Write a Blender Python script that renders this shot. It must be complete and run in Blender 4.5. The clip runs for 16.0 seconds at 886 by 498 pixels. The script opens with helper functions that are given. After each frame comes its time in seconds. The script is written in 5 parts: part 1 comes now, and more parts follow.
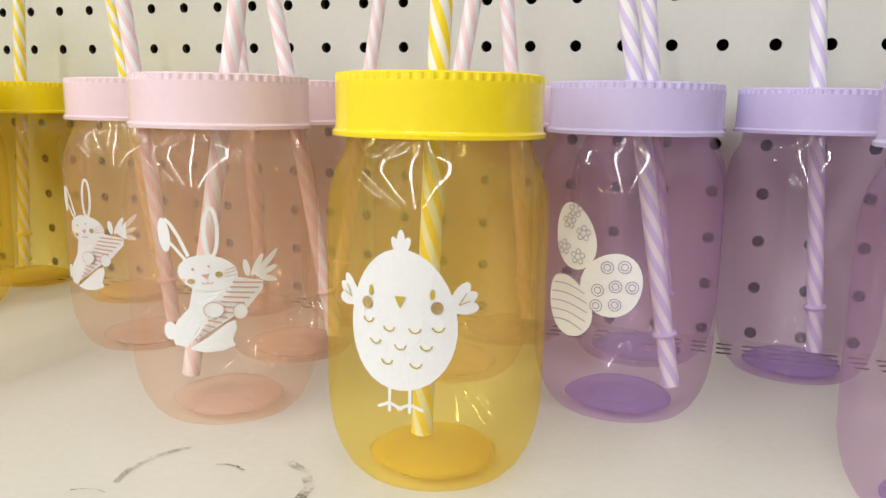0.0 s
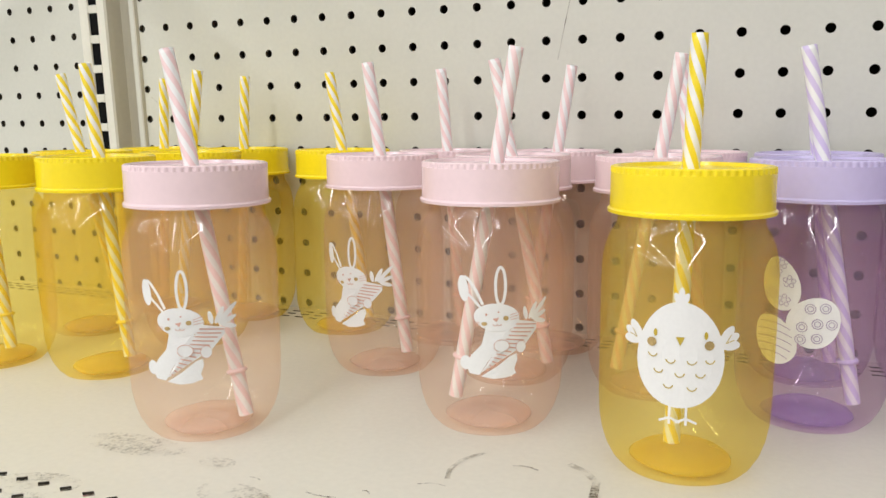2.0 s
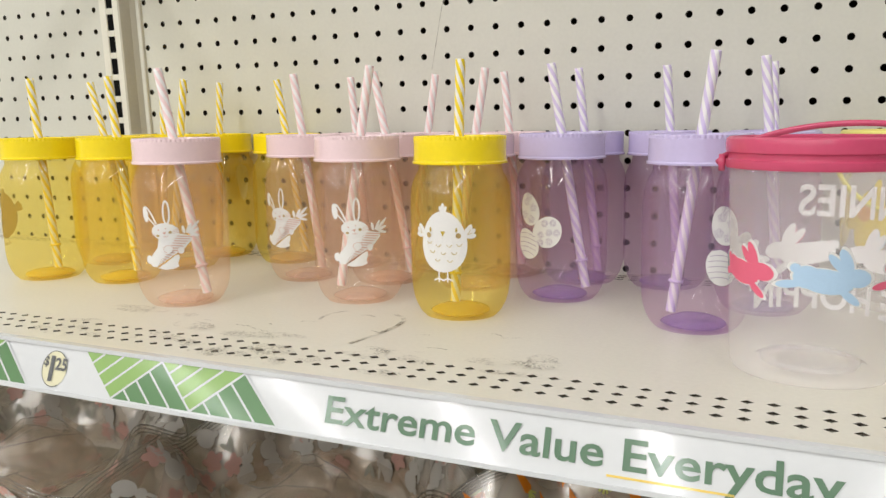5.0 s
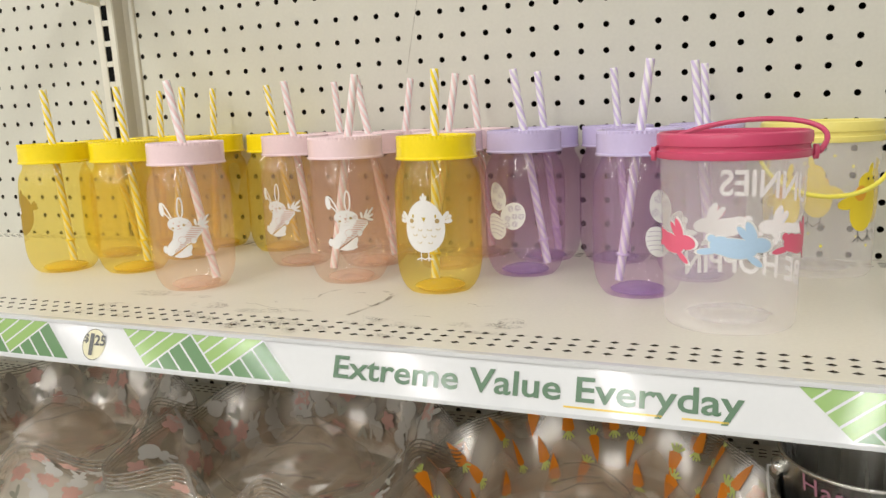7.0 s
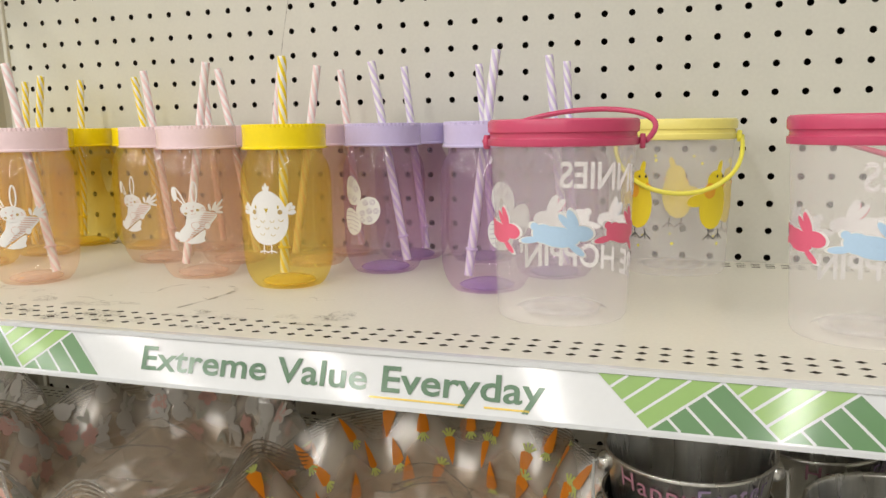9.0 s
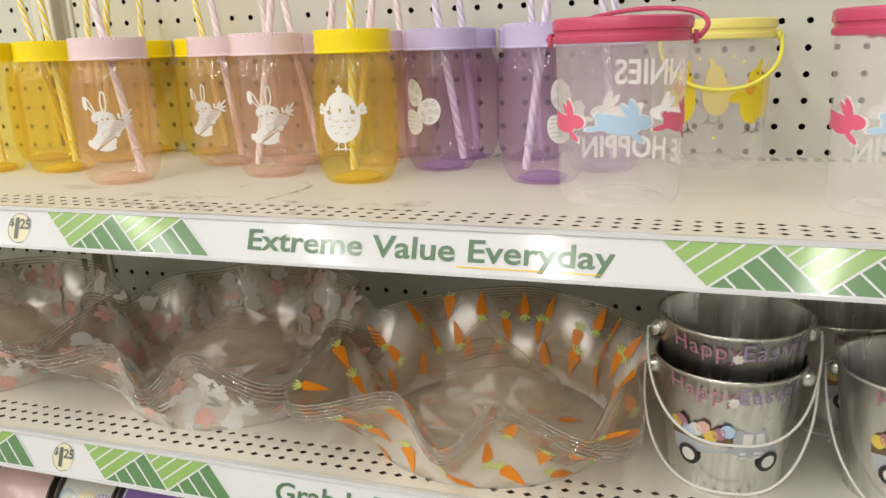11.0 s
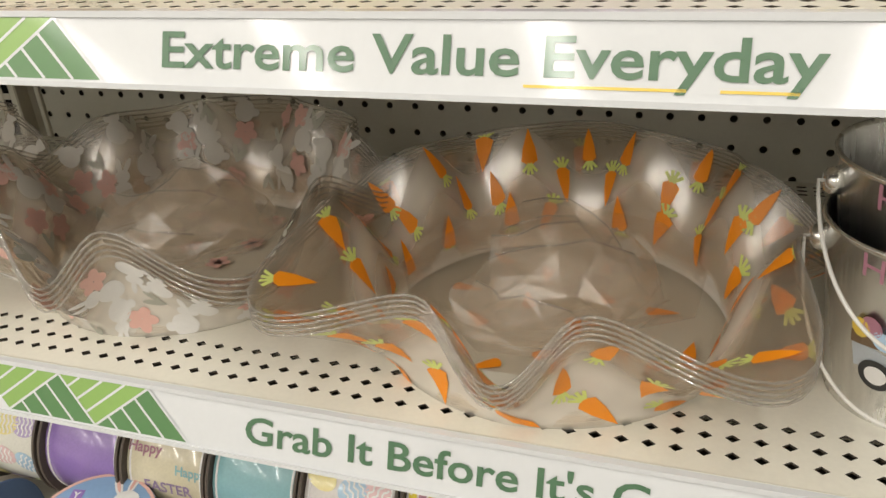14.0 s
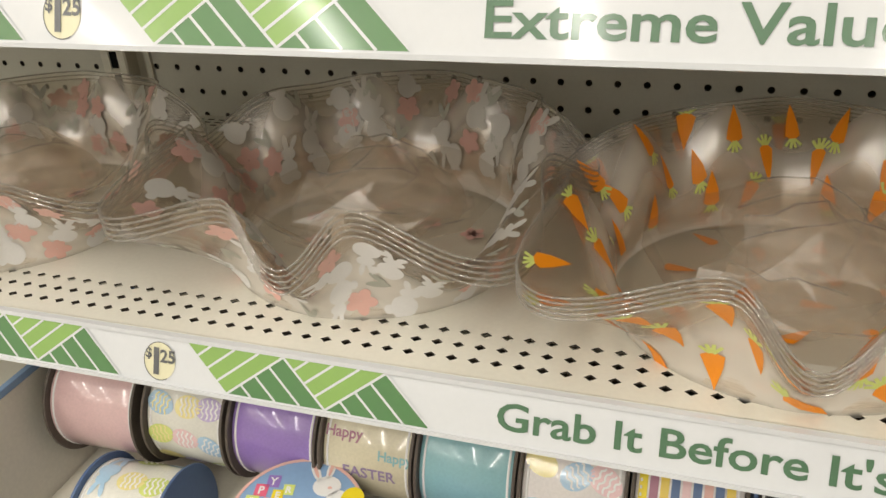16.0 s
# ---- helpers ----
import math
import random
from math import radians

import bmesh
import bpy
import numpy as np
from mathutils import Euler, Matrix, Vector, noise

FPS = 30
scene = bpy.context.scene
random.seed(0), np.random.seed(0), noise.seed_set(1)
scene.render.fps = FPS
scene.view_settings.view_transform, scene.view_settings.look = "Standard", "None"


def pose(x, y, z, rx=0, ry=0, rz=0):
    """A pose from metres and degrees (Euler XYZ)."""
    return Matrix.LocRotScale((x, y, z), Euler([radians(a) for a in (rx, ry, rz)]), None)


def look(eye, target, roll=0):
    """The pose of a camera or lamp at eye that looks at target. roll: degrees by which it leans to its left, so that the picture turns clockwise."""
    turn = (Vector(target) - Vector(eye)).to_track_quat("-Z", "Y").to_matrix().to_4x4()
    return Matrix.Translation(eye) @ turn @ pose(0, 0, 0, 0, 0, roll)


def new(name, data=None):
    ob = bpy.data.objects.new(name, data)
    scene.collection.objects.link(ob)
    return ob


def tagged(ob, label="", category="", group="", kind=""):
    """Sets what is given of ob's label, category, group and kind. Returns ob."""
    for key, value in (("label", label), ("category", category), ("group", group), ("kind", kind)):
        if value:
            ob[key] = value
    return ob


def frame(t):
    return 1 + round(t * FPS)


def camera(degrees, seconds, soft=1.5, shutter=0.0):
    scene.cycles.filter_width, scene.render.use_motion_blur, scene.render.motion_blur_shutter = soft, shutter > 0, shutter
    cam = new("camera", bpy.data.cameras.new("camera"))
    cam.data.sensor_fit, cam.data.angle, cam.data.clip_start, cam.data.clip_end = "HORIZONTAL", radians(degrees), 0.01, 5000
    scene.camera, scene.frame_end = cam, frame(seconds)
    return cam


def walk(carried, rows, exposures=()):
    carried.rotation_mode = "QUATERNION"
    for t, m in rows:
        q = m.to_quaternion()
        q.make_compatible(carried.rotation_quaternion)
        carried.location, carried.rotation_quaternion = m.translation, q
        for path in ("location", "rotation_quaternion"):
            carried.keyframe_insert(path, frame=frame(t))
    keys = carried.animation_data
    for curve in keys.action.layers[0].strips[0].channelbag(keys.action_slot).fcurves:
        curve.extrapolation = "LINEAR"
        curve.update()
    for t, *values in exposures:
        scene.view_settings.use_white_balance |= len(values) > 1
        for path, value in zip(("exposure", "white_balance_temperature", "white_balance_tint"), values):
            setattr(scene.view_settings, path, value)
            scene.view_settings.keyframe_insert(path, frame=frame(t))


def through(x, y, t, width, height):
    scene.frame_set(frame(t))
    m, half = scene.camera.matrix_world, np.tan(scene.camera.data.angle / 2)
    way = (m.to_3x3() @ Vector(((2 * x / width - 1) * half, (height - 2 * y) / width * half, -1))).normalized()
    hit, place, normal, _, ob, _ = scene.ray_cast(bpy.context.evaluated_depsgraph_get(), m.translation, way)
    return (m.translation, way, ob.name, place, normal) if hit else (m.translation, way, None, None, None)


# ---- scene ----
cam = camera(57.5, 16.0)
PATH = [
    (0, (0.567, -0.453, 1.349), (-0.087, 1.39, 0.928), 0.3),
    (0.5, (0.558, -0.47, 1.359), (-0.129, 1.363, 0.951), -0.2),
    (1, (0.545, -0.494, 1.372), (-0.182, 1.326, 0.974), -0.8),
    (1.5, (0.527, -0.519, 1.378), (-0.222, 1.294, 0.992), -1.0),
    (2, (0.512, -0.558, 1.381), (-0.256, 1.249, 1.005), -1.2),
    (2.5, (0.511, -0.597, 1.378), (-0.277, 1.205, 1.014), -1.3),
    (3, (0.517, -0.623, 1.375), (-0.284, 1.174, 1.016), -1.4),
    (3.5, (0.533, -0.638, 1.377), (-0.276, 1.155, 1.015), -1.3),
    (4, (0.564, -0.662, 1.378), (-0.249, 1.129, 1.017), -1.3),
    (4.5, (0.629, -0.702, 1.381), (-0.181, 1.09, 1.013), -1.3),
    (5, (0.706, -0.749, 1.38), (-0.097, 1.043, 1.001), -1.6),
    (5.2, (0.735, -0.762, 1.371), (-0.08, 1.028, 1.005), -1.8),
    (7.3, (0.736, -0.851, 1.395), (0.03, 0.974, 0.983), -2.7),
    (7.5, (0.732, -0.857, 1.383), (0.062, 0.993, 1.022), -1.8),
    (8, (0.762, -0.823, 1.381), (0.13, 1.04, 1.02), -1.8),
    (8.2, (0.781, -0.804, 1.378), (0.157, 1.064, 1.028), -1.5),
    (10.3, (0.817, -0.795, 1.359), (0.206, 1.051, 0.893), -2.0),
    (10.5, (0.811, -0.815, 1.36), (0.194, 1.023, 0.87), -2.1),
    (11, (0.785, -0.871, 1.357), (0.155, 0.945, 0.804), -2.4),
    (11.5, (0.769, -0.884, 1.35), (0.12, 0.898, 0.715), -2.8),
    (12, (0.775, -0.828, 1.33), (0.127, 0.924, 0.616), -3.1),
    (12.5, (0.772, -0.768, 1.316), (0.127, 0.953, 0.527), -3.5),
    (13, (0.751, -0.726, 1.303), (0.115, 0.973, 0.461), -3.9),
    (13.5, (0.72, -0.694, 1.291), (0.095, 0.988, 0.408), -4.1),
    (14, (0.696, -0.677, 1.285), (0.088, 0.992, 0.367), -4.0),
    (14.5, (0.687, -0.678, 1.282), (0.093, 0.986, 0.344), -3.8),
    (15, (0.683, -0.7, 1.284), (0.09, 0.96, 0.339), -3.8),
    (15.5, (0.646, -0.709, 1.288), (0.053, 0.947, 0.336), -3.9),
    (16, (0.561, -0.706, 1.287), (-0.029, 0.943, 0.321), -3.8),
]
walk(cam, [(t, look(eye, target, roll)) for t, eye, target, roll in PATH],
     exposures=[(0.0, 0.02, 6150, 10), (2.5, -0.09, 6100, 10), (5.5, -0.13, 6350, 10), (9.0, -0.14, 6550, 10), (12.0, -0.08, 6650, 10), (16.0, -0.03, 6850, 10)])
LAMP = 74.0

# ---- world and lights ----
world = bpy.data.worlds.new("store_air")
scene.world = world
world.use_nodes = True
world.node_tree.nodes["Background"].inputs[0].default_value = (0.9, 0.93, 1.0, 1)
world.node_tree.nodes["Background"].inputs[1].default_value = 0.05
scene.view_settings.exposure = 0.0
scene.cycles.transparent_max_bounces = 40


def ceiling_lamp(x, y, w, h, watts):
    data = bpy.data.lights.new("ceiling_tube", "AREA")
    data.shape, data.size, data.size_y, data.energy = "RECTANGLE", w, h, watts
    data.color = (1.0, 0.98, 0.94)
    ob = new("ceiling_tube_light", data)
    ob.matrix_basis = pose(x, y, 2.98)
    return ob


for lx in (-3.9, -2.6, -1.3, 0.0, 1.3):
    ceiling_lamp(lx, -4.9, 0.11, 8.4, LAMP)

# ---- materials ----


def material(name):
    m = bpy.data.materials.new(name)
    m.use_nodes = True
    nt = m.node_tree
    return m, nt, nt.nodes["Principled BSDF"], nt.nodes["Material Output"]


def node(nt, kind, **values):
    n = nt.nodes.new(kind)
    for k, v in values.items():
        n.inputs[k].default_value = v
    return n


def worn(name, colour, rough=0.5, metal=0.0, fine=300.0, coarse=14.0, amount=0.10, bump=0.05, stain=None, coat=0.0, stretch=1.0):
    """Opaque surface with grain at two scales."""
    m, nt, b, out = material(name)
    co = nt.nodes.new("ShaderNodeTexCoord")
    n1 = node(nt, "ShaderNodeTexNoise", Scale=fine, Detail=4.0)
    n2 = node(nt, "ShaderNodeTexNoise", Scale=coarse, Detail=5.0, Roughness=0.6)
    mp = nt.nodes.new("ShaderNodeMapping")
    mp.inputs["Scale"].default_value = (1.0, 1.0, stretch)
    nt.links.new(co.outputs["Object"], mp.inputs["Vector"])
    nt.links.new(mp.outputs["Vector"], n1.inputs["Vector"])
    nt.links.new(mp.outputs["Vector"], n2.inputs["Vector"])
    add = nt.nodes.new("ShaderNodeMath")
    add.operation = "ADD"
    nt.links.new(n1.outputs["Fac"], add.inputs[0])
    nt.links.new(n2.outputs["Fac"], add.inputs[1])
    ramp = nt.nodes.new("ShaderNodeMapRange")
    ramp.inputs["From Min"].default_value, ramp.inputs["From Max"].default_value = 0.6, 1.4
    nt.links.new(add.outputs[0], ramp.inputs["Value"])
    mix = nt.nodes.new("ShaderNodeMix")
    mix.data_type = "RGBA"
    dark = stain or [c * (1 - amount) for c in colour]
    mix.inputs["A"].default_value = (*dark, 1)
    mix.inputs["B"].default_value = (*[min(1, c * (1 + amount * 0.3)) for c in colour], 1)
    nt.links.new(ramp.outputs["Result"], mix.inputs["Factor"])
    nt.links.new(mix.outputs["Result"], b.inputs["Base Color"])
    rr = nt.nodes.new("ShaderNodeMapRange")
    rr.inputs["To Min"].default_value, rr.inputs["To Max"].default_value = rough * 0.85, min(1, rough * 1.15)
    nt.links.new(n2.outputs["Fac"], rr.inputs["Value"])
    nt.links.new(rr.outputs["Result"], b.inputs["Roughness"])
    b.inputs["Metallic"].default_value = metal
    b.inputs["Coat Weight"].default_value = coat
    b.inputs["Coat Roughness"].default_value = 0.09
    if bump:
        bp = node(nt, "ShaderNodeBump", Strength=bump, Distance=0.001)
        nt.links.new(add.outputs[0], bp.inputs["Height"])
        nt.links.new(bp.outputs["Normal"], b.inputs["Normal"])
    return m


def clear_plastic(name, tint, haze=0.12, haze_colour=None, rough=0.05, ior=1.45, wave=0.15, wave_scale=25.0, edge=0.28, through=0.5, reach=None):
    """Thin see-through plastic: tinted, slightly milky, glossy by Fresnel."""
    m, nt, b, out = material(name)
    nt.nodes.remove(b)
    tr = nt.nodes.new("ShaderNodeBsdfTransparent")
    tr.inputs[0].default_value = (*tint, 1)
    df = nt.nodes.new("ShaderNodeBsdfDiffuse")
    tl = nt.nodes.new("ShaderNodeBsdfTranslucent")
    hc = haze_colour or tint
    df.inputs[0].default_value = (*hc, 1)
    tl.inputs[0].default_value = (*hc, 1)
    milky = nt.nodes.new("ShaderNodeMixShader")
    milky.inputs[0].default_value = through
    nt.links.new(df.outputs[0], milky.inputs[1])
    nt.links.new(tl.outputs[0], milky.inputs[2])
    co = nt.nodes.new("ShaderNodeTexCoord")
    n = node(nt, "ShaderNodeTexNoise", Scale=wave_scale, Detail=2.0)
    nt.links.new(co.outputs["Object"], n.inputs["Vector"])
    mr = nt.nodes.new("ShaderNodeMapRange")
    mr.inputs["To Min"].default_value, mr.inputs["To Max"].default_value = haze * 0.7, haze * 1.3
    nt.links.new(n.outputs["Fac"], mr.inputs["Value"])
    body = nt.nodes.new("ShaderNodeMixShader")
    nt.links.new(mr.outputs["Result"], body.inputs[0])
    if reach:
        # milky only inside a radius from the axis, clear further out
        flat = nt.nodes.new("ShaderNodeVectorMath")
        flat.operation = "MULTIPLY"
        flat.inputs[1].default_value = (1, 1, 0)
        nt.links.new(co.outputs["Object"], flat.inputs[0])
        far = nt.nodes.new("ShaderNodeVectorMath")
        far.operation = "LENGTH"
        nt.links.new(flat.outputs["Vector"], far.inputs[0])
        fade = nt.nodes.new("ShaderNodeMapRange")
        fade.interpolation_type = "SMOOTHSTEP"
        fade.inputs["From Min"].default_value, fade.inputs["From Max"].default_value = reach[:2]
        fade.inputs["To Min"].default_value, fade.inputs["To Max"].default_value = 1.0, 0.07
        nt.links.new(far.outputs["Value"], fade.inputs["Value"])
        both = nt.nodes.new("ShaderNodeMath")
        both.operation = "MULTIPLY"
        nt.links.new(mr.outputs["Result"], both.inputs[0])
        nt.links.new(fade.outputs["Result"], both.inputs[1])
        nt.links.new(both.outputs[0], body.inputs[0])
        # inner radii keep the crest glare off the lower wall
        if len(reach) > 2:
            near = nt.nodes.new("ShaderNodeMapRange")
            near.interpolation_type = "SMOOTHSTEP"
            near.inputs["From Min"].default_value, near.inputs["From Max"].default_value = reach[2:]
            nt.links.new(far.outputs["Value"], near.inputs["Value"])
            core = nt.nodes.new("ShaderNodeMath")
            core.operation = "MULTIPLY"
            nt.links.new(both.outputs[0], core.inputs[0])
            nt.links.new(near.outputs["Result"], core.inputs[1])
            nt.links.new(core.outputs[0], body.inputs[0])
    nt.links.new(tr.outputs[0], body.inputs[1])
    nt.links.new(milky.outputs[0], body.inputs[2])
    bp = node(nt, "ShaderNodeBump", Strength=wave, Distance=0.002)
    nt.links.new(n.outputs["Fac"], bp.inputs["Height"])
    gl = nt.nodes.new("ShaderNodeBsdfGlossy")
    gl.inputs["Roughness"].default_value = rough
    nt.links.new(bp.outputs["Normal"], gl.inputs["Normal"])
    lw = nt.nodes.new("ShaderNodeLayerWeight")
    lw.inputs["Blend"].default_value = 0.5
    nt.links.new(bp.outputs["Normal"], lw.inputs["Normal"])
    pw = nt.nodes.new("ShaderNodeMath")
    pw.operation = "POWER"
    pw.inputs[1].default_value = 3.5
    nt.links.new(lw.outputs["Facing"], pw.inputs[0])
    fr = nt.nodes.new("ShaderNodeMapRange")
    fr.inputs["To Min"].default_value, fr.inputs["To Max"].default_value = ((ior - 1) / (ior + 1)) ** 2, edge
    nt.links.new(pw.outputs[0], fr.inputs["Value"])
    top = nt.nodes.new("ShaderNodeMixShader")
    nt.links.new(fr.outputs[0], top.inputs[0])
    nt.links.new(body.outputs[0], top.inputs[1])
    nt.links.new(gl.outputs[0], top.inputs[2])
    nt.links.new(top.outputs[0], out.inputs["Surface"])
    return m


def printed(name, colour, rough=0.45):
    return worn(name, colour, rough, amount=0.05, bump=0.0, fine=600)


def speckle(name, colour, scale, low, high, most=1.0):
    """Dirt that covers only part of what it lies on."""
    m, nt, b, out = material(name)
    b.inputs["Base Color"].default_value = (*colour, 1)
    b.inputs["Roughness"].default_value = 0.8
    co = nt.nodes.new("ShaderNodeTexCoord")
    n = node(nt, "ShaderNodeTexNoise", Scale=scale, Detail=6.0, Roughness=0.7)
    nt.links.new(co.outputs["Object"], n.inputs["Vector"])
    mr = nt.nodes.new("ShaderNodeMapRange")
    mr.inputs["From Min"].default_value, mr.inputs["From Max"].default_value = low, high
    mr.inputs["To Max"].default_value = most
    nt.links.new(n.outputs["Fac"], mr.inputs["Value"])
    n2 = node(nt, "ShaderNodeTexNoise", Scale=scale / 9, Detail=3.0)
    nt.links.new(co.outputs["Object"], n2.inputs["Vector"])
    m2 = nt.nodes.new("ShaderNodeMapRange")
    m2.inputs["From Min"].default_value, m2.inputs["From Max"].default_value = 0.40, 0.60
    nt.links.new(n2.outputs["Fac"], m2.inputs["Value"])
    mul = nt.nodes.new("ShaderNodeMath")
    mul.operation = "MULTIPLY"
    nt.links.new(mr.outputs["Result"], mul.inputs[0])
    nt.links.new(m2.outputs["Result"], mul.inputs[1])
    nt.links.new(mul.outputs[0], b.inputs["Alpha"])
    return m


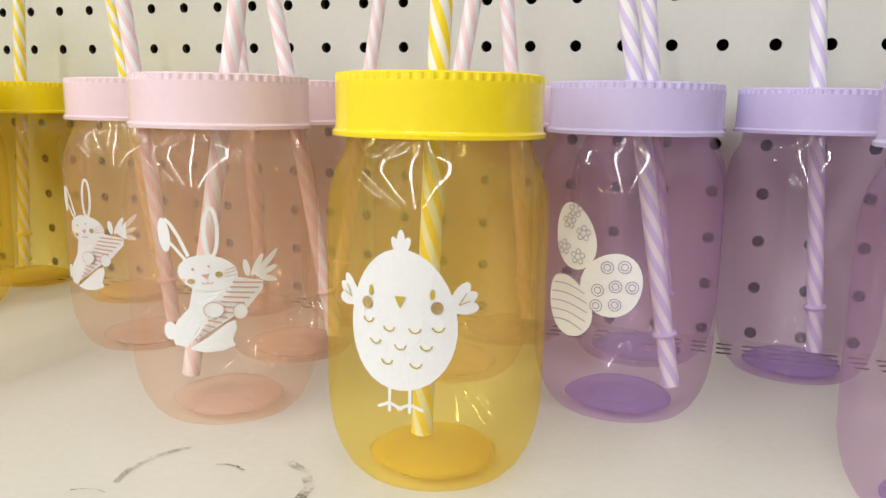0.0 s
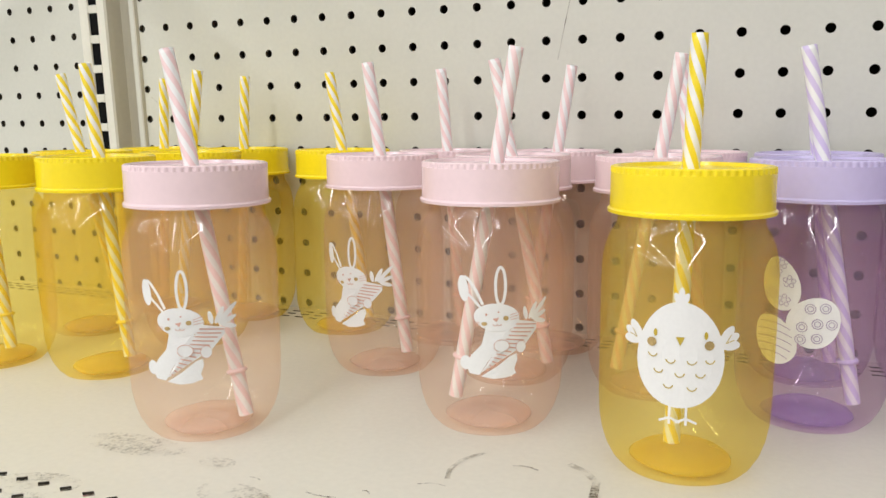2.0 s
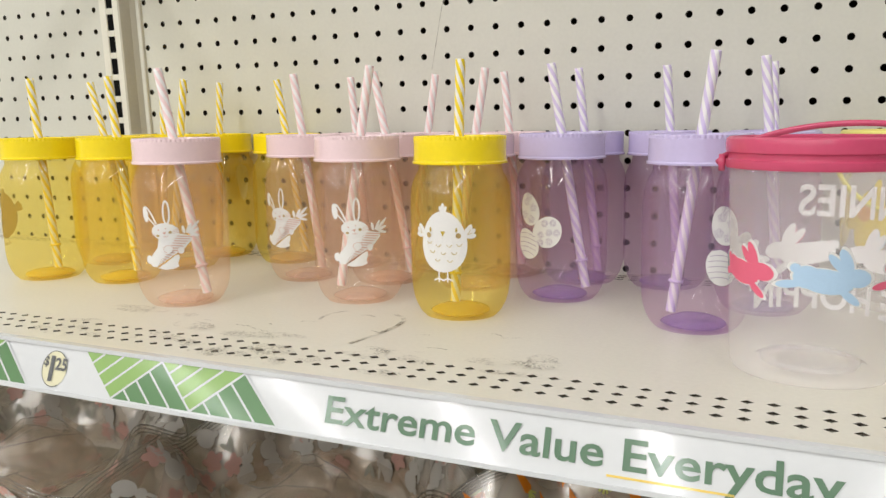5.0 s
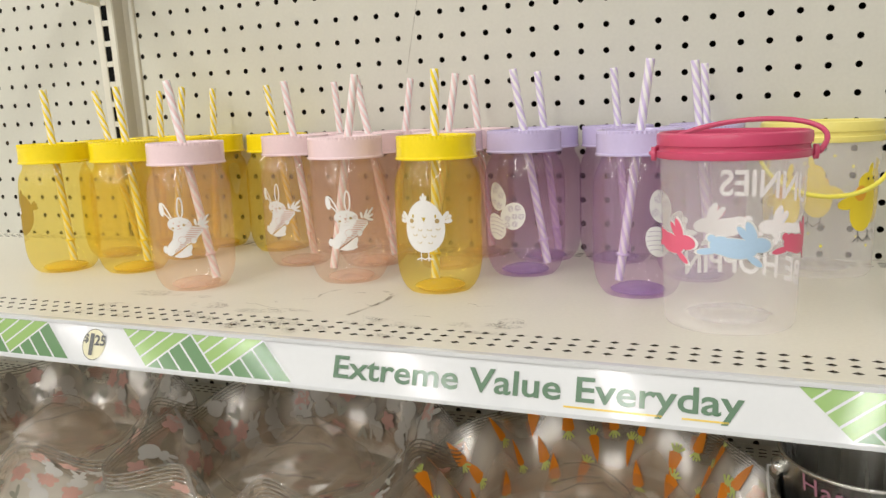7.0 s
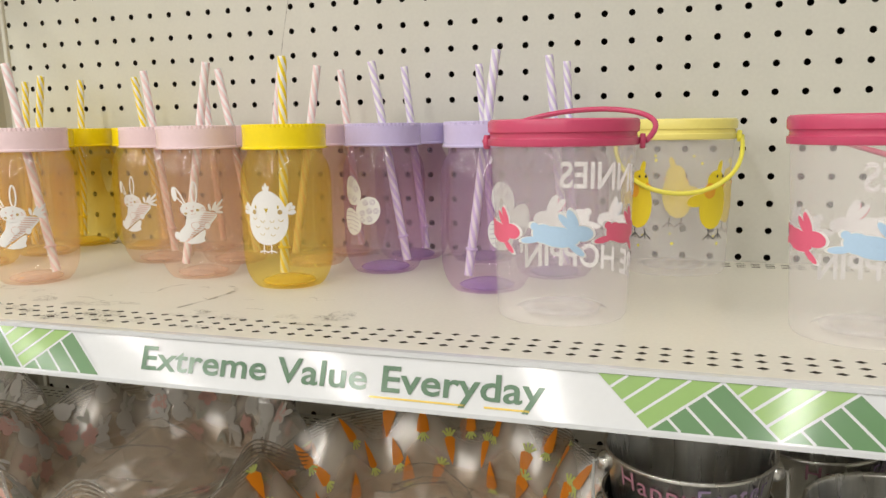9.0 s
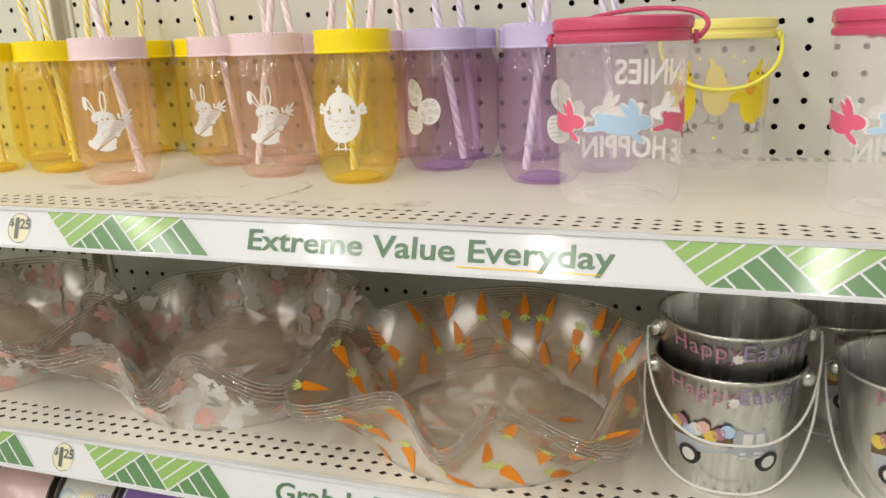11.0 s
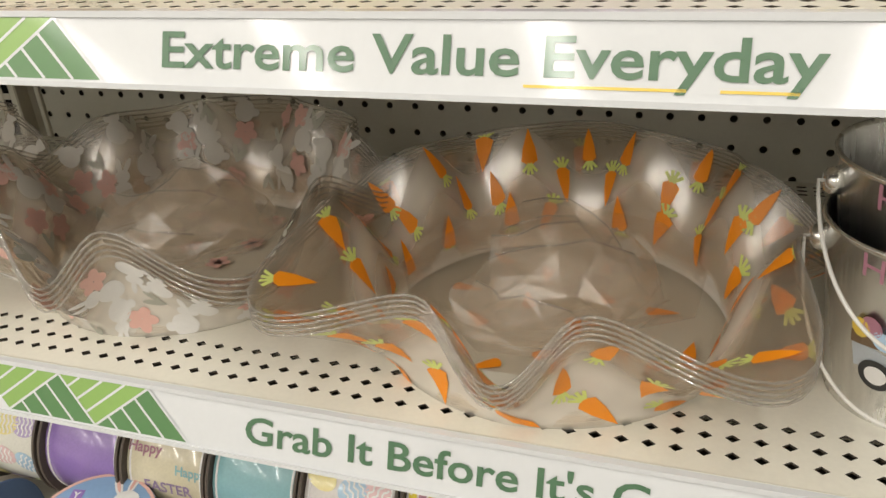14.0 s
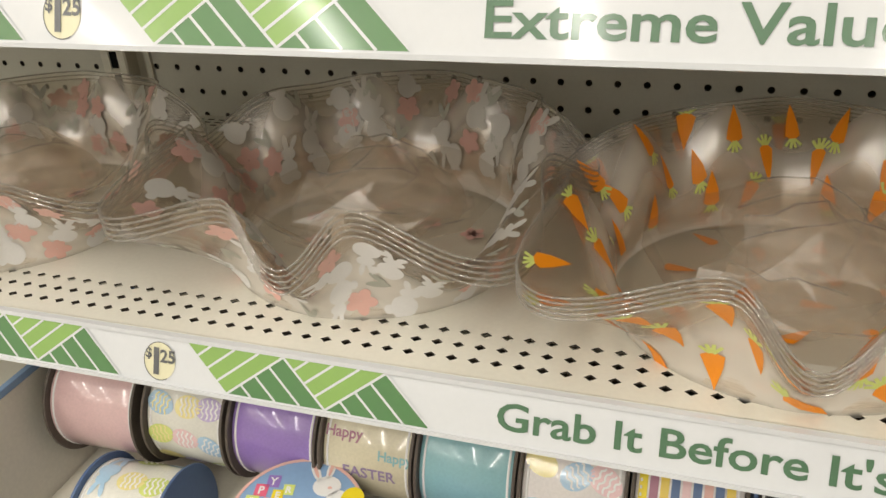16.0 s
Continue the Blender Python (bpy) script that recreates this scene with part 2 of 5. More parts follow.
M = {
    "board": worn("painted_pegboard", (0.605, 0.598, 0.53), 0.55, amount=0.06, bump=0.04, coarse=6),
    "stain": speckle("panel_stain", (0.30, 0.27, 0.22), 160, 0.30, 0.55, 0.8),
    # dark brown that stands for the shade in holes
    "hole_shade": worn("hole_shade_brown", (0.05, 0.040, 0.028), 0.9),
    "steel": worn("cream_powder_coat", (0.74, 0.718, 0.63), 0.38, amount=0.07, bump=0.03, coarse=9),
    # darker tan than the cream of the slotted channel
    "post": worn("moulding_tan", (0.50, 0.47, 0.385), 0.40, amount=0.07, bump=0.03, coarse=9),
    # black that stands for the shade in deep openings
    "hollow_shade": worn("hollow_shade_black", (0.012, 0.012, 0.012), 0.8),
    "lid_yellow": worn("yellow_lid_plastic", (0.94, 0.73, 0.010), 0.21, amount=0.05, bump=0.02),
    "lid_pink": worn("pink_lid_plastic", (0.85, 0.655, 0.69), 0.21, amount=0.05, bump=0.02),
    "lid_purple": worn("lilac_lid_plastic", (0.57, 0.50, 0.76), 0.21, amount=0.05, bump=0.02),
    "jar_yellow": clear_plastic("yellow_clear_plastic", (1.0, 0.91, 0.50), 0.11, (1.0, 0.86, 0.18), through=0.1, edge=0.15, wave=0.03, rough=0.03, ior=1.6),
    "jar_pink": clear_plastic("peach_clear_plastic", (1.0, 0.92, 0.855), 0.08, (1.0, 0.84, 0.74), through=0.1, edge=0.15, wave=0.03, rough=0.03, ior=1.6),
    "jar_purple": clear_plastic("violet_clear_plastic", (0.935, 0.84, 0.93), 0.07, (0.82, 0.66, 0.88), through=0.1, edge=0.15, wave=0.03, rough=0.03, ior=1.6),
    "base_yellow": clear_plastic("yellow_thick_plastic", (1.0, 0.90, 0.38), 0.34, (1.0, 0.82, 0.08), wave=0.6, edge=0.15, through=0.2),
    "base_pink": clear_plastic("peach_thick_plastic", (1.0, 0.93, 0.88), 0.26, (1.0, 0.84, 0.76), wave=0.6, edge=0.15, through=0.3),
    "base_purple": clear_plastic("violet_thick_plastic", (0.86, 0.76, 0.95), 0.26, (0.70, 0.54, 0.88), wave=0.6, edge=0.15, through=0.3),
    "straw_white": worn("white_straw", (0.85, 0.84, 0.83), 0.3, bump=0.0, amount=0.04),
    "straw_yellow": worn("yellow_straw", (0.88, 0.68, 0.02), 0.3, bump=0.0, amount=0.04),
    "straw_pink": worn("pink_straw", (0.86, 0.64, 0.64), 0.3, bump=0.0, amount=0.04),
    "straw_purple": worn("lilac_straw", (0.66, 0.56, 0.80), 0.3, bump=0.0, amount=0.04),
    "white_print": printed("white_ink", (0.79, 0.78, 0.77)),
    "line_yellow": printed("olive_line", (0.50, 0.36, 0.03)),
    "line_pink": printed("rose_line", (0.62, 0.36, 0.28)),
    "line_purple": printed("mauve_line", (0.36, 0.27, 0.42)),
    "gold": worn("gold_glitter", (0.62, 0.44, 0.18), 0.35, metal=0.3, fine=900, amount=0.5),
    "label": worn("white_label_card", (0.645, 0.665, 0.685), 0.35, amount=0.03, bump=0.01, coat=1.0),
    "leaf_green": worn("light_green_ink", (0.24, 0.42, 0.10), 0.35, amount=0.05, bump=0.0, coat=1.0),
    "deep_green": worn("dark_green_ink", (0.078, 0.21, 0.07), 0.35, amount=0.05, bump=0.0, coat=1.0),
    "text_green": worn("text_green_ink", (0.060, 0.155, 0.078), 0.35, amount=0.04, bump=0.0, coat=1.0),
    "rule_yellow": worn("rule_yellow_ink", (0.80, 0.58, 0.08), 0.35, amount=0.04, bump=0.0, coat=1.0),
    "badge_grey": printed("badge_grey", (0.12, 0.125, 0.13), 0.25),
    "badge_cream": printed("badge_cream", (0.72, 0.69, 0.48), 0.25),
    "scuff": speckle("scuff_dirt", (0.16, 0.13, 0.075), 420, 0.36, 0.62),
    "grime": speckle("grime_dust", (0.23, 0.20, 0.15), 520, 0.46, 0.74, 0.85),
    "pail": clear_plastic("frosted_clear_plastic", (0.995, 0.99, 0.99), 0.20, (0.96, 0.94, 0.95), rough=0.12, through=0.3, edge=0.15),
    "pail_pink": worn("hot_pink_plastic", (0.60, 0.075, 0.165), 0.25, amount=0.06, bump=0.02),
    "pail_yellow": worn("pale_yellow_plastic", (0.86, 0.76, 0.22), 0.32, amount=0.05, bump=0.02),
    "handle_yellow": worn("lemon_plastic", (0.87, 0.80, 0.10), 0.3, amount=0.05, bump=0.02),
    "bunny_pink": printed("pink_ink", (0.80, 0.14, 0.24)),
    "bunny_blue": printed("blue_ink", (0.46, 0.64, 0.84)),
    "chick_yellow": printed("chick_yellow_ink", (0.86, 0.68, 0.03)),
    "chick_orange": printed("chick_orange_ink", (0.85, 0.42, 0.03)),
    "ink_black": printed("black_ink", (0.03, 0.03, 0.03)),
    "zinc": worn("galvanised_tin", (0.82, 0.82, 0.80), 0.27, metal=1.0, fine=160, coarse=60, amount=0.30, bump=0.12, stretch=0.12),
    "wire": worn("white_coated_wire", (0.74, 0.73, 0.70), 0.4, amount=0.05),
    "tin_rose": printed("rose_ink", (0.42, 0.19, 0.26)),
    "tin_violet": printed("violet_ink", (0.32, 0.24, 0.40)),
    "tin_blue": printed("truck_blue_ink", (0.46, 0.50, 0.54)),
    "tin_brown": printed("truck_brown_ink", (0.17, 0.11, 0.06)),
    "bowl": clear_plastic("clear_bowl_plastic", (0.965, 0.935, 0.895), 0.03, (1.0, 0.89, 0.75), rough=0.20, ior=1.9, wave=0.12, wave_scale=18, edge=0.2, through=0.4),
    # white haze on the crests stands for lamp reflections; troughs stay clear
    "bowl_glare": clear_plastic("bowl_glare_plastic", (0.965, 0.935, 0.895), 0.50, (1.0, 0.95, 0.87), rough=0.24, ior=2.6, wave=0.10, wave_scale=18, edge=0.25, through=0.3, reach=(0.109, 0.124, 0.0985, 0.108)),
    "sleeve": clear_plastic("milky_bowl_wrap", (0.99, 0.98, 0.96), 0.78, (1.0, 0.955, 0.88), through=0.3, rough=0.15, ior=1.8, wave=0.3, wave_scale=24, edge=0.2, reach=(0.106, 0.124)),
    "rim": clear_plastic("clear_bowl_rim", (0.80, 0.79, 0.77), 0.20, (0.84, 0.81, 0.76), rough=0.08, ior=1.9, through=0.4, edge=0.3),
    "wrap": clear_plastic("crinkled_wrap", (0.93, 0.895, 0.85), 0.09, (1.0, 0.92, 0.80), rough=0.28, ior=1.5, wave=0.10, wave_scale=40, edge=0.3, through=0.4),
    "flap": clear_plastic("loose_bag_plastic", (0.93, 0.895, 0.85), 0.20, (1.0, 0.90, 0.78), rough=0.25, ior=1.9, wave=0.05, wave_scale=30, edge=0.3, through=0.5),
    "carrot": printed("carrot_orange", (0.92, 0.30, 0.012), 0.35),
    "carrot_leaf": printed("carrot_leaf", (0.66, 0.74, 0.22), 0.35),
    "rose_print": printed("soft_rose_ink", (0.78, 0.47, 0.41), 0.4),
    # darker copies of the white and rose inks, used in the top bowl
    "white_inner": printed("white_ink_darker", (0.56, 0.54, 0.50), 0.4),
    "rose_inner": printed("rose_ink_darker", (0.60, 0.36, 0.31), 0.4),
    "grey_print": printed("soft_grey_ink", (0.42, 0.42, 0.36), 0.4),
    "flange": worn("spool_cardboard", (0.13, 0.105, 0.085), 0.6, amount=0.25),
    "flange_blue": worn("spool_blue_card", (0.10, 0.17, 0.33), 0.45, amount=0.1),
    "disc_blue": worn("spool_sky_card", (0.25, 0.40, 0.62), 0.35, amount=0.08),
    "tray": worn("display_tray_card", (0.72, 0.68, 0.58), 0.7, amount=0.1),
    "tray_blue": worn("display_tray_blue", (0.22, 0.34, 0.52), 0.6, amount=0.1),
    "wall": worn("store_wall_paint", (0.82, 0.80, 0.76), 0.8, amount=0.06, coarse=3),
    "floor": worn("store_floor_tile", (0.76, 0.73, 0.68), 0.35, amount=0.12, coarse=4),
}
for key, colour in {"egg_lime": (0.66, 0.74, 0.22), "egg_pink": (0.84, 0.58, 0.60), "egg_blue": (0.42, 0.62, 0.80), "egg_yellow": (0.88, 0.78, 0.34), "egg_lilac": (0.52, 0.42, 0.68)}.items():
    M[key] = worn(key.replace("egg", "pastel"), colour, 0.35, fine=500, amount=0.10, bump=0.0, coat=0.9)
# no gloss, so the painted shade stays black
slot_bsdf = M["hollow_shade"].node_tree.nodes["Principled BSDF"]
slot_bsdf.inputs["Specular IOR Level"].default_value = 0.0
for key, colour in {"rib_pink": (0.80, 0.55, 0.55), "rib_purple": (0.33, 0.21, 0.56), "rib_teal": (0.27, 0.52, 0.56),
                    "rib_white": (0.80, 0.79, 0.72), "rib_cream": (0.72, 0.66, 0.48), "rib_egg": (0.80, 0.76, 0.74), "rib_dark": (0.03, 0.027, 0.024), "rib_mauve": (0.33, 0.17, 0.18)}.items():
    M[key] = worn(key.replace("rib", "ribbon"), colour, 0.3, fine=500, amount=0.14, bump=0.06, coat=0.9)

# ---- helpers for shapes ----


def mesh_from(name, bm, mats):
    me = bpy.data.meshes.new(name)
    bm.normal_update()
    bm.to_mesh(me)
    bm.free()
    for m in mats if isinstance(mats, (list, tuple)) else [mats]:
        me.materials.append(m)
    return me


def smooth(me, flag=True):
    me.polygons.foreach_set("use_smooth", [flag] * len(me.polygons))
    return me


def thing(name, m, label, category, group="", kind=""):
    ob = new(name)
    ob.empty_display_size = 0.01
    ob.matrix_basis = m
    return tagged(ob, label, category, group, kind)


def part(name, bm, mat, parent, label=""):
    """Links a bmesh, or a ready mesh, as one mesh object under a thing or a part."""
    me = bm if isinstance(bm, bpy.types.Mesh) else mesh_from(name, bm, mat)
    ob = new(name, me)
    ob.parent = parent
    if label:
        ob["label"] = label
    return ob


def lathe(profile, n=64, wobble=None, closed=False):
    bm = bmesh.new()
    rings = []
    for k, (r, z) in enumerate(profile):
        ring = []
        for i in range(n):
            a = 2 * math.pi * i / n
            rr = r + (wobble(k, i, a) if wobble else 0)
            ring.append(bm.verts.new((rr * math.cos(a), rr * math.sin(a), z)))
        rings.append(ring)
    for p, q in zip(rings, rings[1:]):
        for i in range(n):
            j = (i + 1) % n
            bm.faces.new((p[i], p[j], q[j], q[i]))
    if closed:
        bm.faces.new(list(reversed(rings[0])))
        bm.faces.new(rings[-1])
    return bm


def box(bm, x0, x1, y0, y1, z0, z1, bevel=0.0):
    made = bmesh.ops.create_cube(bm, size=1)["verts"]
    for v in made:
        v.co = Vector((x0 + (v.co.x + 0.5) * (x1 - x0), y0 + (v.co.y + 0.5) * (y1 - y0), z0 + (v.co.z + 0.5) * (z1 - z0)))
    if bevel:
        edges = list({e for v in made for e in v.link_edges})
        bmesh.ops.bevel(bm, geom=edges, offset=bevel, segments=2, profile=0.5, affect="EDGES")
    return bm


def tube(points, r, n=10, bm=None, cap=True):
    """A round bar along a line of points."""
    bm = bm or bmesh.new()
    pts = [Vector(p) for p in points]
    rings = []
    up = Vector((0, 0, 1))
    for i, p in enumerate(pts):
        d = (pts[min(i + 1, len(pts) - 1)] - pts[max(i - 1, 0)]).normalized()
        s = d.cross(up)
        s = d.cross(Vector((1, 0, 0))) if s.length < 0.05 else s
        s.normalize()
        u = s.cross(d)
        rings.append([bm.verts.new(p + r * (math.cos(2 * math.pi * k / n) * s + math.sin(2 * math.pi * k / n) * u)) for k in range(n)])
    for a, b in zip(rings, rings[1:]):
        for k in range(n):
            bm.faces.new((a[k], a[(k + 1) % n], b[(k + 1) % n], b[k]))
    if cap:
        bm.faces.new(list(reversed(rings[0])))
        bm.faces.new(rings[-1])
    return bm


class Flat:
    """Flat shapes in millimetres, to be laid on a curved surface."""

    def __init__(self):
        self.verts, self.faces = [], []

    def blob(self, outline, centre=None, rings=(0.4, 0.75, 1.0), layer=0):
        c = centre or (sum(p[0] for p in outline) / len(outline), sum(p[1] for p in outline) / len(outline))
        n, base = len(outline), len(self.verts)
        self.verts.append((*c, layer))
        for f in rings:
            self.verts += [(c[0] + f * (p[0] - c[0]), c[1] + f * (p[1] - c[1]), layer) for p in outline]
        for i in range(n):
            j = (i + 1) % n
            self.faces.append((base, base + 1 + i, base + 1 + j))
            for k in range(len(rings) - 1):
                a, b = base + 1 + k * n, base + 1 + (k + 1) * n
                self.faces.append((a + i, b + i, b + j, a + j))
        return self

    def oval(self, cx, cy, rx, ry, turn=0, layer=0, n=20, egg=0.0):
        t, pts = radians(turn), []
        for i in range(n):
            a = 2 * math.pi * i / n
            x, y = rx * math.cos(a) * (1 - egg * math.sin(a)), ry * math.sin(a)
            pts.append((cx + x * math.cos(t) - y * math.sin(t), cy + x * math.sin(t) + y * math.cos(t)))
        return self.blob(pts, (cx, cy), layer=layer)

    def stroke(self, pts, width, layer=0, taper=False):
        base, n = len(self.verts), len(pts)
        for i, p in enumerate(pts):
            a, b = pts[max(i - 1, 0)], pts[min(i + 1, n - 1)]
            dx, dy = b[0] - a[0], b[1] - a[1]
            d = math.hypot(dx, dy) or 1
            w = width / 2 * ((1 - 0.8 * i / (n - 1)) if taper else 1)
            self.verts += [(p[0] - dy / d * w, p[1] + dx / d * w, layer), (p[0] + dy / d * w, p[1] - dx / d * w, layer)]
        for i in range(n - 1):
            k = base + 2 * i
            self.faces.append((k + 1, k + 3, k + 2, k))
        return self

    def arc(self, cx, cy, r, a0, a1, width, layer=0, n=9, ry=None):
        return self.stroke([(cx + r * math.cos(radians(a0 + (a1 - a0) * i / (n - 1))), cy + (ry or r) * math.sin(radians(a0 + (a1 - a0) * i / (n - 1))))
                            for i in range(n)], width, layer)

    def words(self, body, size, x=0.0, y=0.0, layer=0, mirror=False, bold=0.0, align="CENTER", spacing=1.0):
        cu = bpy.data.curves.new("lettering", "FONT")
        cu.body, cu.size, cu.align_x, cu.offset, cu.resolution_u, cu.space_character = body, size, align, bold, 3, spacing
        ob = new("lettering", cu)
        me = ob.to_mesh()
        base = len(self.verts)
        for v in me.vertices:
            self.verts.append(((-1 if mirror else 1) * v.co.x + x, v.co.y + y, layer))
        for p in me.polygons:
            idx = [base + i for i in p.vertices]
            self.faces.append(tuple(reversed(idx)) if mirror else tuple(idx))
        ob.to_mesh_clear()
        bpy.data.objects.remove(ob)
        bpy.data.curves.remove(cu)
        return self

    def mesh(self, name, mat, place):
        me = bpy.data.meshes.new(name)
        me.from_pydata([place(*v) for v in self.verts], [], self.faces)
        me.materials.append(mat)
        me.validate()
        return me


def on_cylinder(radius, turn, z0, slope=0.0, lift=0.0005):
    """Places flat shapes round an upright cylinder or cone; turn 0 faces the aisle."""
    def place(u, v, layer=0):
        z = z0 + v / 1000
        r = radius + slope * (z - z0)
        a = -math.pi / 2 + radians(turn) + u / 1000 / radius
        rr = r + lift + 0.0003 * layer
        return (rr * math.cos(a), rr * math.sin(a), z)
    return place

# ---- the setting ----
PITCH = 0.0254
HOLE = 0.0031


def plate_with_holes(centres_u, centres_v, cell_u, cell_v, outline, depth, place, stagger=0.0):
    """A sheet of cells, each with one hole that goes through it; place maps (u, v, w) into the world."""
    verts, faces = [], []
    n = len(outline)
    seg = n // 4

    def put(u, v, w):
        verts.append(place(u, v, w))
        return len(verts) - 1

    for k, cv in enumerate(centres_v):
        for cu in centres_u:
            cu2 = cu + stagger * (k % 2)
            front = [put(cu2 + a, cv + b, 0) for a, b in outline]
            back = [put(cu2 + a, cv + b, depth) for a, b in outline]
            cor = [put(cu2 + sx * cell_u / 2, cv + sy * cell_v / 2, 0) for sx, sy in ((1, 1), (-1, 1), (-1, -1), (1, -1))]
            for q in range(4):
                ring = [front[(q * seg + s + seg // 2) % n] for s in range(seg + 1)]
                c0, c1 = cor[q], cor[(q + 1) % 4]
                faces.append(tuple([c0, c1] + list(reversed(ring))))
            for i in range(n):
                faces.append((front[i], front[(i + 1) % n], back[(i + 1) % n], back[i]))
    return verts, faces


def pegboard(name, x0, cols, z0, rows, y):
    ring = [(HOLE * math.cos(2 * math.pi * i / 16), HOLE * math.sin(2 * math.pi * i / 16)) for i in range(16)]
    v, f = plate_with_holes([x0 + PITCH * i for i in range(cols)], [z0 + PITCH * j for j in range(rows)], PITCH, PITCH, ring, 0.004,
                            lambda u, w, d: (u, y + d, w))
    me = bpy.data.meshes.new(name)
    me.from_pydata(v, [], f)
    me.materials.append(M["board"])
    # hardboard-brown hole walls, coloured dark for the shade inside
    me.materials.append(M["hole_shade"])
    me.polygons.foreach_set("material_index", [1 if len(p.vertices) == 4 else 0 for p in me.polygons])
    me.validate()
    return me


Z_ROW = 1.365 - 26 * PITCH
tagged(new("wall_back", pegboard("pegboard_right", 0.0, 56, Z_ROW, 40, 0.0)),
       "cream painted pegboard back panel of the store shelf", "pegboard", kind="structure")
tagged(new("wall_back_left", pegboard("pegboard_left", -0.0785 - 23 * PITCH, 24, Z_ROW - 0.003, 40, 0.0)),
       "cream painted pegboard back panel of the neighbouring bay", "pegboard", kind="structure")
# dark sheet added behind the holes as their shade
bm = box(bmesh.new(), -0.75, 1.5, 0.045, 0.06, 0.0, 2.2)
tagged(new("wall_hole_shade", mesh_from("hole_shade_board", bm, M["hole_shade"])), "dark brown board added as the shade behind the pegboard holes", "wall", kind="structure")
bm = bmesh.new()
box(bm, -0.75, 1.5, -0.006, 0.045, 0.0, Z_ROW - PITCH / 2 - 0.002)
box(bm, -0.75, 1.5, 0.0, 0.045, Z_ROW + 39.5 * PITCH + 0.002, 2.2)
tagged(new("wall_plain", mesh_from("plain_panels", bm, M["board"])), "plain cream metal panels above and below the pegboard", "wall", kind="structure")

# slotted upright between the two bays
upright = thing("shelf_upright", pose(0, 0, 0), "cream steel slotted upright between two pegboard bays", "shelf post")
bm = bmesh.new()
box(bm, -0.066, -0.0555, -0.004, 0.03, 0.0, 2.2, 0.001)
box(bm, -0.0455, -0.0345, -0.004, 0.03, 0.0, 2.2, 0.001)
box(bm, -0.066, -0.036, 0.012, 0.03, 0.0, 2.2)
part("slotted_channel", bm, M["steel"], upright)
zs = 0.93
while zs < 1.75:
    bm = box(bmesh.new(), -0.0555, -0.0455, -0.004, 0.010, zs + 0.0185, zs + PITCH, 0.0006)
    part("rung", bm, M["steel"], upright)
    zs += PITCH
# black strip just behind the rungs, in place of the slots' own shade
part("slot_shade_strip", box(bmesh.new(), -0.0555, -0.0455, -0.0025, 0.0118, 0.0, 2.2), M["hollow_shade"], upright, "black strip that stands for the shade inside the slots")
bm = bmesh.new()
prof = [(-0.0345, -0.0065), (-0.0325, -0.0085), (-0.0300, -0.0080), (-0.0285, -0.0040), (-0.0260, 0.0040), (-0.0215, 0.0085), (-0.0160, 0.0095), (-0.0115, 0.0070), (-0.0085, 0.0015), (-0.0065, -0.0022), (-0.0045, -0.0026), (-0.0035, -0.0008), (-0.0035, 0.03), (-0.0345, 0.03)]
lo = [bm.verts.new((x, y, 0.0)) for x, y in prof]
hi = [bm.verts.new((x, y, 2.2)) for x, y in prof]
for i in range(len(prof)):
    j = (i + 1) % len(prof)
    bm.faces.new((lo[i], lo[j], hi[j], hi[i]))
part("post_moulding", bm, M["post"], upright, "tan hollow moulding, darker than the slotted channel")
bracket = thing("shelf_bracket", pose(-0.05, -0.009, 1.505), "cream steel shelf bracket hooked into the upright", "bracket")
bm = bmesh.new()
outline = [(-0.0, 0.0), (-0.30, 0.045), (-0.30, 0.075), (0.0, 0.075)]
for s in (-0.0012, 0.0012):
    bm.faces.new([bm.verts.new((s, y, z)) for y, z in (outline if s < 0 else list(reversed(outline)))])
bmesh.ops.bridge_loops(bm, edges=bm.edges[:])
part("bracket_plate", bm, M["steel"], bracket)

# hairline scratches on the painted board
for path in ([(0.384, 1.505), (0.381, 1.482), (0.373, 1.446), (0.364, 1.403)], [(0.004, 1.384), (0.014, 1.376), (0.023, 1.369)]):
    f = Flat().stroke(path, 0.0006, 0)
    tagged(new("board_scratch", f.mesh("board_scratch", M["stain"], lambda u, v, l: (u, -0.0006, v))), "thin grey hairline scratch on the cream pegboard", "scratch", kind="structure")

# two sloping metal shelves
SLOPE = math.degrees(math.asin(0.0365))
UP = pose(0, 0, 1.208, -SLOPE)
LOW = pose(0, 0, 1.0085, -SLOPE)
FRONT = -0.3835
diamond = [(0.0035, 0.0), (0.00175, 0.00145), (0.0, 0.0029), (-0.00175, 0.00145), (-0.0035, 0.0), (-0.00175, -0.00145), (0.0, -0.0029), (0.00175, -0.00145)]
slit = [(0.0042, 0.0), (0.0033, 0.0014), (0.0, 0.0016), (-0.0033, 0.0014), (-0.0042, 0.0), (-0.0033, -0.0014), (0.0, -0.0016), (0.0033, -0.0014)]


